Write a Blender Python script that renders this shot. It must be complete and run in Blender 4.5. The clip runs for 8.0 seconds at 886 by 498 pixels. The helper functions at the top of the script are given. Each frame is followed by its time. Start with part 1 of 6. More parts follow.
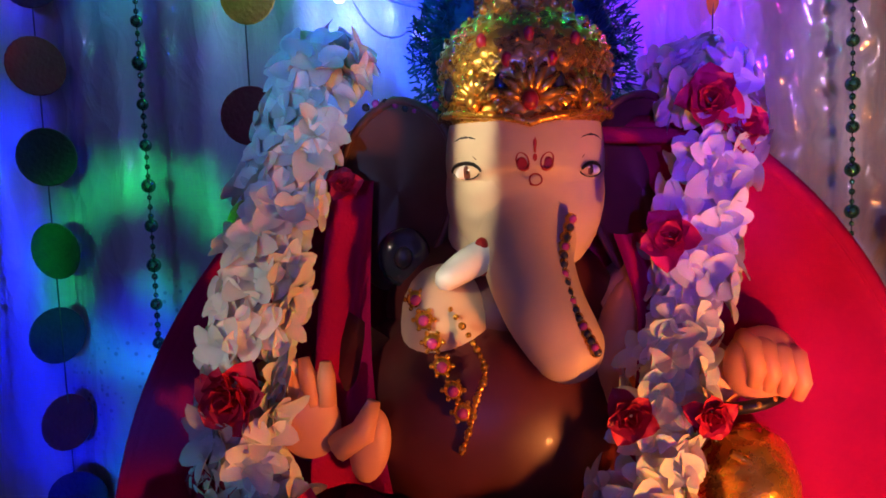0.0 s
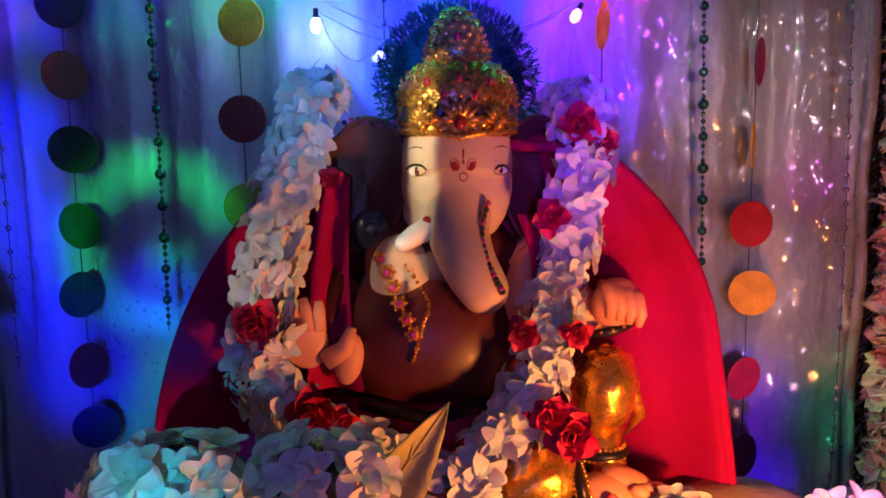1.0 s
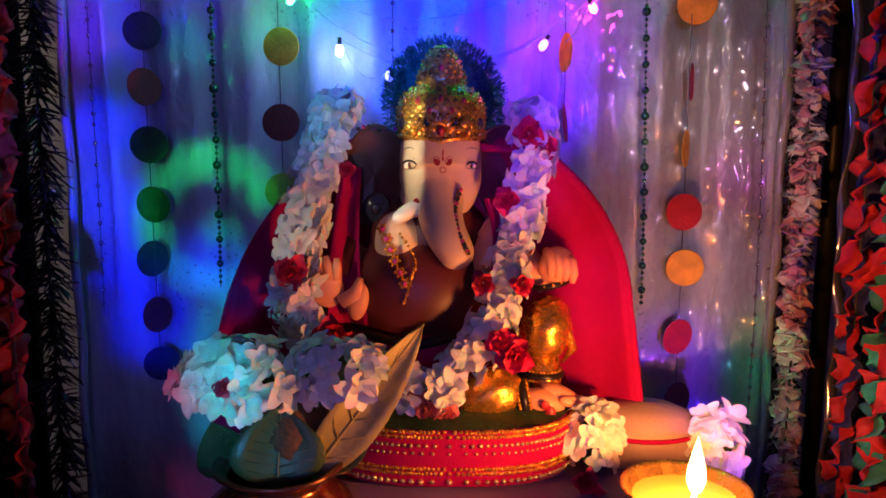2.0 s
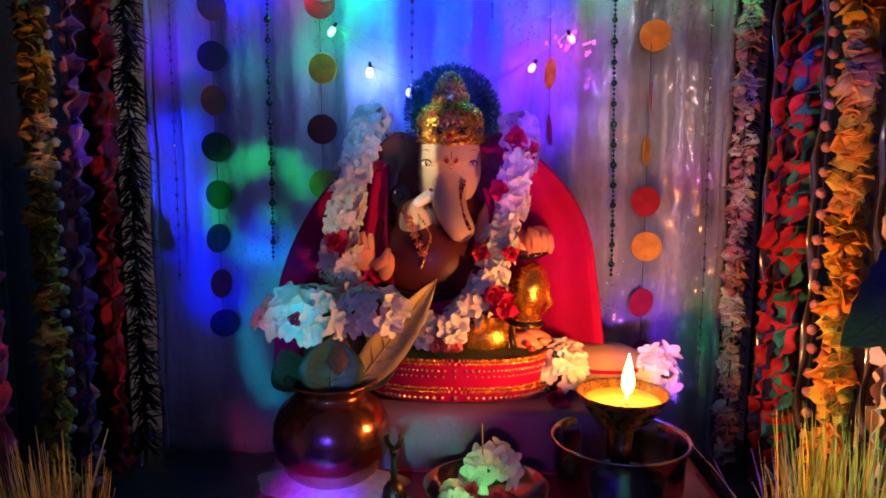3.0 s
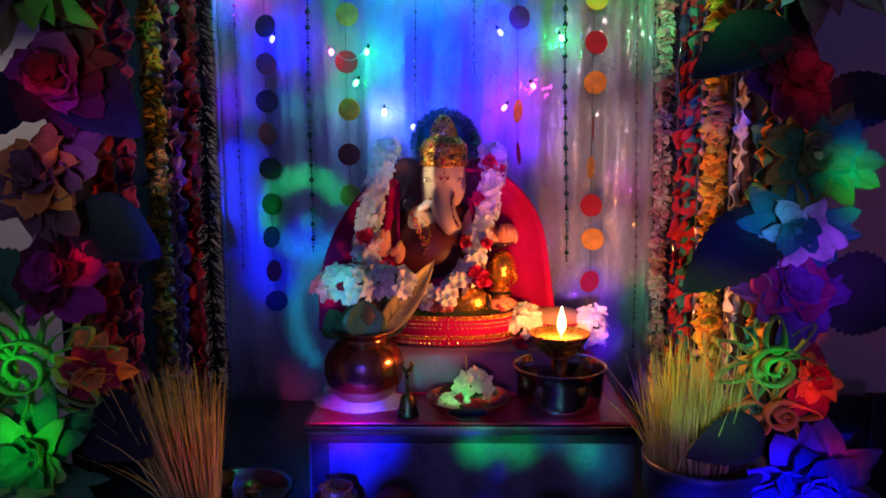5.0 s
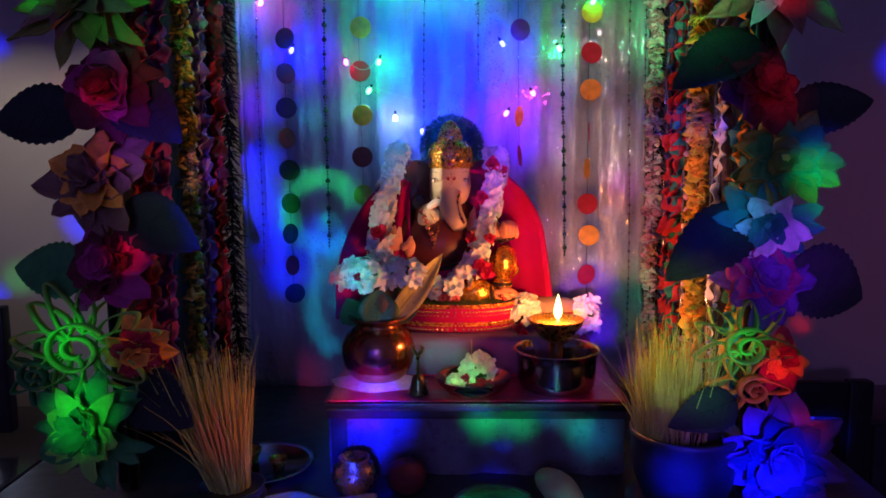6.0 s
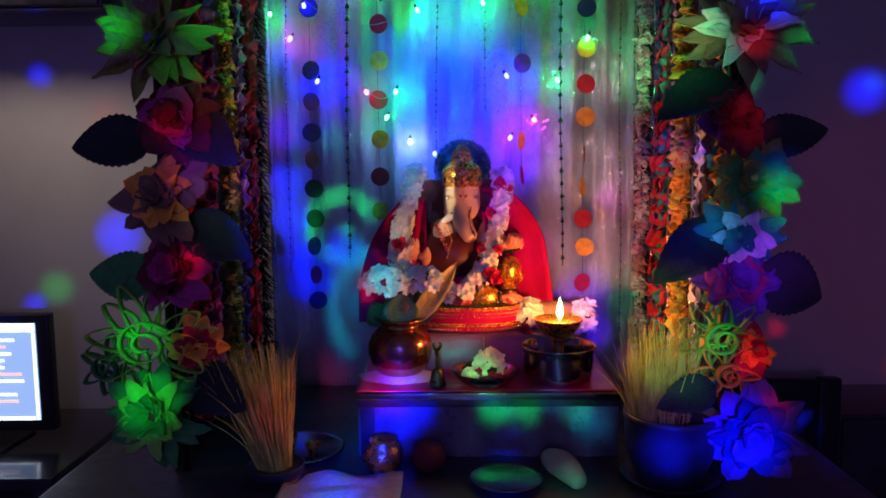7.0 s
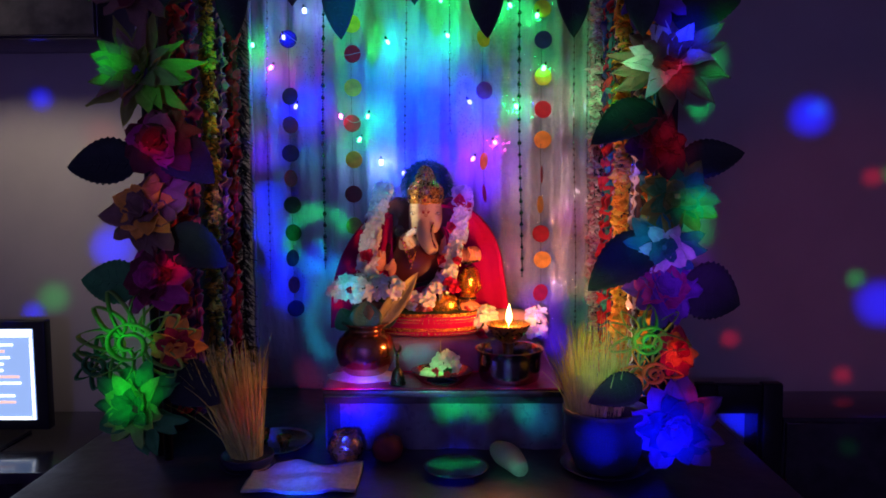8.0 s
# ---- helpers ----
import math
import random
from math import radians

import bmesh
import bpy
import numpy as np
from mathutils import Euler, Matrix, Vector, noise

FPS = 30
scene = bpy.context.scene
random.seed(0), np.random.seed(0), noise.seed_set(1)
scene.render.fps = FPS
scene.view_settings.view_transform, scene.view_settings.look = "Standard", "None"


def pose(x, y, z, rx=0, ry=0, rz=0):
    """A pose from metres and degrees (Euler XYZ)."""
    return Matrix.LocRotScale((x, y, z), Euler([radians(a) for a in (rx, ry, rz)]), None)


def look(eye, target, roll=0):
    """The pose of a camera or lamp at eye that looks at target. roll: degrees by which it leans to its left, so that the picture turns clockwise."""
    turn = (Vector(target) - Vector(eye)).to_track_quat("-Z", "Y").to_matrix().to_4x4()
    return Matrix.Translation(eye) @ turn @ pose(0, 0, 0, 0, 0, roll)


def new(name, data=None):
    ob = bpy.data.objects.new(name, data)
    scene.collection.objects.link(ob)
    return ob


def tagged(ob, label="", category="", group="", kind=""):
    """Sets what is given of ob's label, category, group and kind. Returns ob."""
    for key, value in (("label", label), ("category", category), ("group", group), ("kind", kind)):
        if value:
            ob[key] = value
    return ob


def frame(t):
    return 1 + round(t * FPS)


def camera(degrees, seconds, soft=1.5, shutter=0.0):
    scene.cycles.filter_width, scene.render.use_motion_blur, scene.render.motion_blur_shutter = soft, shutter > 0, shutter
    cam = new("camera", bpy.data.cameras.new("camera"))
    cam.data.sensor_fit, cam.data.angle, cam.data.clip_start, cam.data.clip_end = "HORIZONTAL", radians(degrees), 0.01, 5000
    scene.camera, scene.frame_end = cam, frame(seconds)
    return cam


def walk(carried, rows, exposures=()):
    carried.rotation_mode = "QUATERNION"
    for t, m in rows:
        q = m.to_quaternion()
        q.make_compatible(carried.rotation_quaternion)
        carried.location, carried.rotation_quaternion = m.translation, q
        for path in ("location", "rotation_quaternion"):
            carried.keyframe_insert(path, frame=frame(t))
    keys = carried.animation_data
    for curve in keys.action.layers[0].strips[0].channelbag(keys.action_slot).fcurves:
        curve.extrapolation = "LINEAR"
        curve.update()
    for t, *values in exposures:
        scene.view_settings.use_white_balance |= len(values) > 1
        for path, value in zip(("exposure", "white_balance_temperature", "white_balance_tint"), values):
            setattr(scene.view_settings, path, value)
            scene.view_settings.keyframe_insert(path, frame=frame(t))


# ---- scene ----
cam = camera(60.7, 8.0, soft=1.7)
METRES, EYE, TILT, LEAN, TURN = 1.5, 1.0, -6.5, 1.4, 2.8
ROWS = [
    (0.0, 0.0, 0.0, 0.0, 0.0, 0.0, 0.0),
    (0.5, -0.0079, -0.0505, -0.0064, -2.15, -0.82, -0.48),
    (1.0, -0.0072, -0.1107, -0.004, -4.41, -1.25, -0.34),
    (1.5, 0.0047, -0.172, -0.0084, -3.55, -1.57, -0.89),
    (3.0, 0.0035, -0.3975, -0.0299, -1.78, -1.58, -1.53),
    (3.5, -0.0065, -0.4691, -0.0435, -2.49, -1.44, -1.31),
    (4.0, -0.005, -0.5461, -0.0453, -2.8, -1.47, -1.41),
    (4.5, 0.0065, -0.6141, -0.0403, -2.16, -1.16, -1.1),
    (6.0, -0.0011, -0.7427, -0.0464, -1.18, -1.04, -0.73),
    (6.5, -0.027, -0.7992, -0.0519, -1.47, -0.65, -0.58),
    (7.0, -0.0383, -0.8631, -0.0562, -2.01, 0.3, -0.63),
    (7.5, -0.0166, -0.9044, -0.057, -2.04, 1.35, -0.8),
    (8.0, 0.0161, -0.965, -0.0664, -1.96, 1.67, -0.84),
]
walk(cam, [(t, pose(0, 0, EYE, TILT, LEAN, TURN) @ pose(METRES * x, METRES * y, METRES * z, 90 + pitch, roll, yaw)) for t, x, y, z, yaw, pitch, roll in ROWS])

# ---- light ----
world = bpy.data.worlds.new("night")
scene.world = world
world.use_nodes = True
world.node_tree.nodes["Background"].inputs["Color"].default_value = (0.25, 0.3, 0.6, 1)
world.node_tree.nodes["Background"].inputs["Strength"].default_value = 0.02


def lamp(name, kind, at, colour, power, size=0.01, target=None, cone=0, blend=0.5):
    data = bpy.data.lights.new(name, kind)
    data.color, data.energy = colour, power
    if kind == "AREA":
        data.size, data.spread = size, radians(65)
    else:
        data.shadow_soft_size = size
    if kind == "SPOT":
        data.spot_size, data.spot_blend = radians(cone), blend
    ob = new(name, data)
    ob.matrix_world = look(at, target) if target else pose(*at)
    return ob


GREEN, BLUE, RED = (0.0, 1.0, 0.16), (0.0, 0.006, 1.0), (1.0, 0.01, 0.04)
CYAN, MAGENTA, WHITE = (0.0, 0.5, 1.0), (1.0, 0.02, 0.75), (0.30, 0.42, 1.0)
VIOLET = (0.22, 0.01, 1.0)

# the oil flame
lamp("flame_light", "POINT", (0.209, 0.150, 0.787), (1.0, 0.30, 0.07), 4.0, 0.012)
# lamp of the room near the far wall on the left, and added spots further forward that draw a slit of light on the idol
lamp("room_light", "AREA", (-1.70, 0.10, 1.95), (1.0, 0.92, 0.82), 1.05, 0.3, (-1.10, 0.95, 1.30))
for k in range(15):
    lamp("slit_and_fill_spot", "SPOT", (-0.95, -0.92, 1.30), (1.0, 0.90, 0.60), 62 if k < 8 else 34, 0.003, (-0.0085 - 0.0003 * k, 0.357, 1.068 - 0.0112 * k), 1.0, 0.2)
# wider soft spot, added to brighten the garland beside the idol
lamp("slit_and_fill_spot", "SPOT", (-0.95, -0.92, 1.30), (1.0, 0.82, 0.62), 32, 0.008, (-0.112, 0.32, 0.935), 3.6, 0.7)
# rotating party light that stands behind the camera: target, colour, power, cone
PARTY = (-0.05, -2.3, 1.15)
# red spot and blue point lamp added to tint the wall and lift darks
lamp("wall_fill", "SPOT", PARTY, (1.0, 0.14, 0.20), 15, 0.05, (1.35, 0.95, 0.85), 19, 0.8)
lamp("party_fill", "POINT", PARTY, (0.21, 0.19, 1.0), 24, 0.06)
# projected spots, mixed with fill added to brighten curtain, garlands and altar
BEAMS = [
    ((-0.262, 0.6, 0.90), GREEN, 300, 0.9), ((-0.36, 0.6, 0.78), BLUE, 420, 3.0), ((-0.22, 0.6, 0.72), CYAN, 170, 2.6),
    ((-0.415, 0.6, 1.03), BLUE, 520, 2.4), ((-0.135, 0.2, 0.837), (0.0, 0.70, 0.9), 330, 1.8), ((0.10, 0.36, 0.99), VIOLET, 200, 3.0),
    ((0.33, 0.6, 0.74), VIOLET, 420, 3.0), ((-0.075, 0.4, 1.02), (0.45, 0.5, 1.0), 60, 2.6), ((0.40, 0.6, 0.98), MAGENTA, 90, 2.2), ((0.05, 0.15, 0.66), GREEN, 300, 2.2), ((-0.12, 0.17, 0.785), CYAN, 170, 2.0), ((-0.10, 0.115, 0.632), BLUE, 900, 1.6), ((-0.02, 0.2, 0.685), (0.0, 0.9, 0.45), 360, 1.4), ((0.02, 0.2, 0.695), (0.0, 0.8, 0.6), 260, 1.2),
    ((-0.12, 0.17, 0.66), BLUE, 700, 2.4), ((-0.04, 0.16, 0.64), CYAN, 200, 1.8), ((-0.57, 0.05, 1.30), GREEN, 420, 2.0),
    ((0.52, 0.05, 1.27), RED, 480, 1.3), ((0.60, 0.05, 1.26), GREEN, 420, 1.6), ((0.55, 0.05, 1.35), BLUE, 600, 2.4), ((0.57, 0.05, 1.02), GREEN, 420, 1.7),
    ((0.47, 0.05, 0.95), CYAN, 150, 2.2), ((0.50, 0.02, 0.58), BLUE, 900, 4.0), ((0.56, 0.02, 0.64), RED, 220, 1.4),
    ((-0.53, 0.0, 0.66), GREEN, 300, 3.0), ((-0.525, -0.02, 0.77), GREEN, 130, 2.6), ((0.462, -0.01, 0.775), GREEN, 150, 1.7), ((-0.46, 0.05, 0.90), RED, 320, 1.3), ((-0.48, 0.05, 1.14), RED, 300, 1.4),
    ((-1.00, 0.95, 0.87), BLUE, 700, 2.8), ((-1.21, 0.95, 1.34), BLUE, 700, 1.2), ((-1.20, 0.95, 0.71), GREEN, 160, 2.0), ((-1.27, 0.95, 0.66), BLUE, 600, 1.2), ((-1.02, 0.95, 1.22), RED, 60, 2.4),
    ((1.20, 0.95, 1.27), BLUE, 800, 2.4), ((1.22, 0.95, 1.29), CYAN, 160, 0.8), ((1.40, 0.95, 1.08), RED, 260, 1.1), ((1.46, 0.95, 1.09), GREEN, 220, 0.9), ((1.36, 0.95, 0.76), GREEN, 240, 0.9),
    ((1.44, 0.95, 0.68), BLUE, 700, 2.8), ((0.97, 0.95, 0.57), RED, 260, 0.9), ((1.33, 0.95, 0.45), RED, 240, 0.9),
    ((0.47, 0.3, 1.1), BLUE, 240, 2.4), ((-0.47, 0.3, 1.05), VIOLET, 220, 4.0), ((-0.19, 0.38, 0.80), RED, 140, 2.0),
    ((0.08, 0.12, 0.60), GREEN, 1500, 1.6), ((0.14, 0.12, 0.60), GREEN, 800, 1.6), ((-0.13, 0.12, 0.56), BLUE, 1200, 3.0), ((0.09, 0.0, 0.5), BLUE, 600, 2.2), ((0.37, 0.02, 0.72), (0.5, 1.0, 0.1), 130, 3.4), ((-0.08, 0.118, 0.60), BLUE, 1500, 2.4), ((0.19, 0.118, 0.628), CYAN, 500, 1.8), ((-0.2, 0.0, 0.5), BLUE, 500, 4.0), ((0.27, 0.12, 0.57), CYAN, 260, 2.0), ((0.16, 0.6, 1.10), VIOLET, 330, 5.0), ((0.03, 0.6, 1.18), BLUE, 300, 5.0),
    # the warm (1.0, 0.66, 0.56) spots are fill for the right of the curtain
    ((0.42, 0.02, 0.68), GREEN, 120, 1.8), ((-0.12, 0.13, 0.635), MAGENTA, 260, 3.0), ((0.0, 0.6, 1.20), BLUE, 280, 8.0), ((-0.415, 0.6, 0.94), BLUE, 560, 2.4), ((-0.08, 0.6, 1.06), CYAN, 120, 4.0), ((0.0, 0.6, 1.48), GREEN, 190, 8.0), ((-0.10, 0.6, 1.36), (0.0, 1.0, 0.45), 60, 5.0), ((-0.2, -0.05, 0.5), CYAN, 220, 2.0), ((0.58, 0.05, 1.04), BLUE, 240, 2.6), ((-0.02, 0.6, 1.36), BLUE, 330, 8.0), ((-0.30, 0.6, 1.28), BLUE, 260, 3.4), ((0.13, 0.6, 1.26), BLUE, 700, 3.0), ((-0.42, 0.6, 1.34), BLUE, 420, 2.0), ((-0.40, 0.6, 0.86), BLUE, 420, 2.2), ((-0.41, 0.6, 1.16), BLUE, 330, 2.6), ((-0.107, 0.19, 0.64), (0.0, 0.35, 1.0), 420, 1.5), ((-0.107, 0.18, 0.64), BLUE, 600, 1.8), ((-0.30, 0.6, 1.14), (0.0, 0.6, 0.7), 130, 1.6), ((-0.21, 0.6, 1.15), (0.0, 0.8, 0.4), 130, 1.3), ((-0.10, 0.6, 1.13), (0.30, 0.5, 1.0), 110, 1.3), ((0.0, 0.6, 1.12), (0.0, 0.12, 1.0), 420, 2.6), ((0.17, 0.6, 1.06), (0.05, 0.0, 1.0), 520, 2.4), ((0.36, 0.6, 0.64), (0.08, 0.0, 1.0), 600, 2.2), ((-0.10, 0.6, 1.45), (0.0, 0.25, 1.0), 220, 3.0), ((1.0, 0.95, 0.30), BLUE, 700, 2.2), ((0.33, 0.6, 1.28), (1.0, 0.66, 0.56), 120, 5.0), ((0.34, 0.6, 1.06), (1.0, 0.66, 0.56), 140, 5.0), ((0.35, 0.6, 0.84), (1.0, 0.62, 0.75), 130, 4.6), ((0.24, 0.12, 0.59), (0.0, 1.0, 0.5), 500, 1.4), ((0.2, -0.05, 0.5), (0.1, 0.8, 0.5), 200, 2.5), ((1.45, 0.65, 0.26), (1.0, 0.25, 0.05), 260, 1.4), ((1.20, 0.65, 0.32), GREEN, 160, 0.8), ((-0.28, 0.6, 0.86), BLUE, 260, 2.2), ((0.38, 0.02, 0.56), BLUE, 900, 2.4), ((0.06, 0.25, 0.67), RED, 60, 5.0), ((0.19, 0.4, 0.87), MAGENTA, 110, 2.8), ((0.22, 0.13, 0.64), MAGENTA, 70, 2.4),
    ((-0.33, 0.4, 0.55), RED, 60, 4.0), ((0.56, 0.05, 0.88), VIOLET, 200, 5.0), ((0.45, 0.0, 0.75), GREEN, 200, 2.0), ((0.52, 0.0, 0.73), RED, 300, 1.8),
    ((0.42, 0.02, 0.92), BLUE, 90, 3.0), ((0.52, 0.05, 1.14), RED, 160, 2.6), ((-0.56, 0.0, 0.78), GREEN, 150, 2.6),
    # the warm (1.0, 0.55, 0.5) spots are fill for the right garlands
    ((0.62, 0.05, 1.36), GREEN, 240, 2.4), ((0.60, 0.05, 0.98), GREEN, 220, 2.4), ((0.43, 0.3, 1.30), GREEN, 200, 5.0), ((0.45, 0.3, 1.02), (1.0, 0.55, 0.5), 110, 4.0), ((0.45, 0.3, 1.30), (1.0, 0.55, 0.5), 110, 4.0), ((0.46, 0.3, 0.80), (1.0, 0.5, 0.6), 90, 3.4), ((-0.13, 0.14, 0.64), (1.0, 0.02, 0.15), 170, 2.6),
    ((0.42, 0.3, 0.78), GREEN, 110, 4.0), ((-0.43, 0.3, 1.36), GREEN, 150, 4.0), ((-0.42, 0.3, 0.98), (0.5, 0.8, 0.3), 35, 5.0), ((-0.42, 0.3, 1.18), RED, 70, 4.0), ((0.46, 0.3, 1.25), GREEN, 80, 5.0), ((-0.46, 0.35, 1.25), GREEN, 70, 5.0), ((0.62, 0.95, 0.5), VIOLET, 120, 6.0),
]
# a green ring that the party light throws on the curtain
for k in range(11):
    a = 0.5 + 0.49 * k
    BEAMS.append(((-0.276 + 0.080 * math.cos(a), 0.6, 0.915 + 0.080 * math.sin(a)), GREEN if k < 7 else CYAN, 440, 1.0))
# and a wider blue-green arc below it
for k in range(9):
    a = 1.75 + 0.27 * k
    BEAMS.append(((-0.165 + 0.142 * math.cos(a), 0.6, 0.70 + 0.142 * math.sin(a)), (0.0, 0.55, 0.8), 300, 0.95))
for target, colour, power, cone in BEAMS:
    lamp("party_and_fill_beam", "SPOT", PARTY, colour, (1.7 if colour == BLUE else 0.9) * power, 0.02, target, cone, 1.0)

# coloured bulbs in front of the curtain: x, z, colour, lamp power (0: the bulb alone)
BULBS = [
    (-0.295, 1.518, WHITE, 0.05), (-0.433, 1.431, GREEN, 0.05), (-0.351, 1.451, BLUE, 0.07), (-0.323, 1.272, BLUE, 0.11),
    (-0.20, 1.53, GREEN, 0.10), (-0.079, 1.436, GREEN, 0.11), (-0.133, 1.245, GREEN, 0.09), (-0.156, 1.184, GREEN, 0.03),
    (-0.041, 1.095, BLUE, 0.06), (0.077, 1.451, GREEN, 0.10), (0.134, 1.280, BLUE, 0.16), (0.256, 1.268, GREEN, 0.07),
    (0.328, 1.366, GREEN, 0.06), (0.239, 1.527, GREEN, 0.09), (0.20, 1.175, MAGENTA, 0.04), (0.143, 1.132, VIOLET, 0.10),
    (-0.205, 1.245, MAGENTA, 0.012), (-0.10, 1.125, WHITE, 0.10), (0.06, 1.54, GREEN, 0.08), (0.31, 1.50, GREEN, 0.05), (-0.386, 1.373, MAGENTA, 0.03),
]
for x, z, colour, power in BULBS:
    if power:
        lamp("bulb_light", "POINT", (x, 0.570, z), colour, (4.2 if colour == BLUE else 2.5) * power, 0.008)

# ---- materials ----


def mat(name, colour, rough=0.6, metal=0.0, vary=0.25, scale=40.0, bump=0.15, bump_scale=120.0, coat=0.0, random_tint=0.0, sheen=0.0,
        trans=0.0, ior=1.45, sub=0.0, spec=0.5):
    m = bpy.data.materials.new(name)
    m.use_nodes = True
    nt = m.node_tree
    b = nt.nodes["Principled BSDF"]
    co = nt.nodes.new("ShaderNodeTexCoord")
    big = nt.nodes.new("ShaderNodeTexNoise")
    big.inputs["Scale"].default_value, big.inputs["Detail"].default_value = scale, 6
    fine = nt.nodes.new("ShaderNodeTexNoise")
    fine.inputs["Scale"].default_value, fine.inputs["Detail"].default_value = bump_scale, 4
    ramp = nt.nodes.new("ShaderNodeValToRGB")
    lo, hi = [max(0, c * (1 - vary)) for c in colour], [min(1, c * (1 + vary)) for c in colour]
    ramp.color_ramp.elements[0].color, ramp.color_ramp.elements[1].color = (*lo, 1), (*hi, 1)
    ramp.color_ramp.elements[0].position, ramp.color_ramp.elements[1].position = 0.3, 0.7
    for n in (big, fine):
        nt.links.new(co.outputs["Object"], n.inputs["Vector"])
    nt.links.new(big.outputs["Fac"], ramp.inputs["Fac"])
    out = ramp.outputs["Color"]
    if random_tint:
        info = nt.nodes.new("ShaderNodeObjectInfo")
        hsv = nt.nodes.new("ShaderNodeHueSaturation")
        rng = nt.nodes.new("ShaderNodeMapRange")
        rng.inputs["To Min"].default_value, rng.inputs["To Max"].default_value = 1 - random_tint, 1 + random_tint
        nt.links.new(info.outputs["Random"], rng.inputs["Value"])
        nt.links.new(rng.outputs["Result"], hsv.inputs["Value"])
        nt.links.new(out, hsv.inputs["Color"])
        out = hsv.outputs["Color"]
    nt.links.new(out, b.inputs["Base Color"])
    rr = nt.nodes.new("ShaderNodeMapRange")
    rr.inputs["To Min"].default_value, rr.inputs["To Max"].default_value = max(0.02, rough - 0.12), min(1, rough + 0.12)
    nt.links.new(fine.outputs["Fac"], rr.inputs["Value"])
    nt.links.new(rr.outputs["Result"], b.inputs["Roughness"])
    if bump:
        bn = nt.nodes.new("ShaderNodeBump")
        bn.inputs["Strength"].default_value, bn.inputs["Distance"].default_value = bump, 0.004
        nt.links.new(fine.outputs["Fac"], bn.inputs["Height"])
        nt.links.new(bn.outputs["Normal"], b.inputs["Normal"])
    b.inputs["Metallic"].default_value = metal
    b.inputs["Coat Weight"].default_value = coat
    b.inputs["Sheen Weight"].default_value = sheen
    b.inputs["Transmission Weight"].default_value = trans
    b.inputs["IOR"].default_value = ior
    b.inputs["Specular IOR Level"].default_value = spec
    if sub:
        b.inputs["Subsurface Weight"].default_value = sub
        b.inputs["Subsurface Scale"].default_value = 0.004
    return m


def glow(name, colour, strength):
    m = bpy.data.materials.new(name)
    m.use_nodes = True
    b = m.node_tree.nodes["Principled BSDF"]
    b.inputs["Base Color"].default_value = (*colour, 1)
    b.inputs["Emission Color"].default_value = (*colour, 1)
    b.inputs["Emission Strength"].default_value = strength
    return m


CREAM = mat("painted_cream", (0.60, 0.44, 0.29), 0.52, 0, 0.10, 24, 0.08, 110, coat=0.05)
PEACH = mat("painted_peach", (0.72, 0.33, 0.17), 0.42, 0, 0.12, 20, 0.05, 90, coat=0.2)
MAROON = mat("painted_maroon", (0.09, 0.015, 0.013), 0.42, 0, 0.3, 18, 0.08, 70, coat=0.1)
# ear brown is darkened for the shade behind the cheeks; irises share it
EAR = mat("brown_paint_and_ear_shade", (0.12, 0.042, 0.032), 0.45, 0, 0.25, 30, 0.1, 90)
GOLD = mat("gold_paint", (0.80, 0.42, 0.07), 0.27, 0.85, 0.2, 60, 0.25, 160)
SEQUIN = mat("pale_gold_sequin", (0.85, 0.62, 0.32), 0.22, 0.85, 0.2, 60, 0.1, 160)
REDPAINT = mat("red_paint", (0.34, 0.015, 0.02), 0.4, 0, 0.2, 60, 0.05)
BLACKPAINT = mat("black_paint", (0.012, 0.010, 0.010), 0.35, 0, 0.2, 60, 0.05)
IVORY = mat("ivory_paint", (0.80, 0.78, 0.74), 0.4, 0, 0.05, 30, 0.04)
GEM = mat("pink_gem", (0.55, 0.06, 0.28), 0.12, 0.2, 0.3, 80, 0.0, coat=1)
DARKGEM = mat("dark_gem", (0.05, 0.05, 0.06), 0.12, 0.3, 0.3, 80, 0.0, coat=1)
REDCLOTH = mat("red_velvet", (0.36, 0.003, 0.07), 0.8, 0, 0.18, 12, 0.25, 500, spec=0.1)
TABLECLOTH = mat("red_table_cloth", (0.40, 0.010, 0.06), 0.35, 0, 0.25, 14, 0.3, 60, coat=0.3)
PALECLOTH = mat("pale_satin", (0.14, 0.085, 0.19), 0.45, 0, 0.15, 16, 0.2, 200)
BUNDLE = mat("cream_cloth", (0.36, 0.24, 0.19), 0.6, 0, 0.15, 20, 0.25, 200)
PETAL = mat("white_petal", (0.76, 0.73, 0.66), 0.5, 0, 0.10, 50, 0.15, 200, random_tint=0.15, sub=0.55)
ROSE = mat("red_rose_petal", (0.55, 0.010, 0.06), 0.55, 0, 0.25, 60, 0.2, 200, random_tint=0.25)
PINKROSE = mat("pink_rose_petal", (0.62, 0.16, 0.14), 0.55, 0, 0.25, 60, 0.2, 200, random_tint=0.2)
LEAF = mat("green_leaf", (0.035, 0.075, 0.025), 0.38, 0, 0.3, 30, 0.3, 140, coat=0.1)
DRYLEAF = mat("yellowing_leaf", (0.34, 0.29, 0.09), 0.45, 0, 0.35, 22, 0.3, 140)
GREENCLOTH = mat("green_cloth", (0.02, 0.07, 0.015), 0.7, 0, 0.4, 50, 0.4, 300)
COPPER = mat("copper", (0.40, 0.17, 0.10), 0.18, 0.95, 0.25, 25, 0.08, 90)
BRASS = mat("brass", (0.55, 0.33, 0.09), 0.28, 0.95, 0.25, 40, 0.1, 120)
DARKBRASS = mat("dark_brass", (0.10, 0.065, 0.03), 0.3, 0.9, 0.3, 40, 0.1, 120)
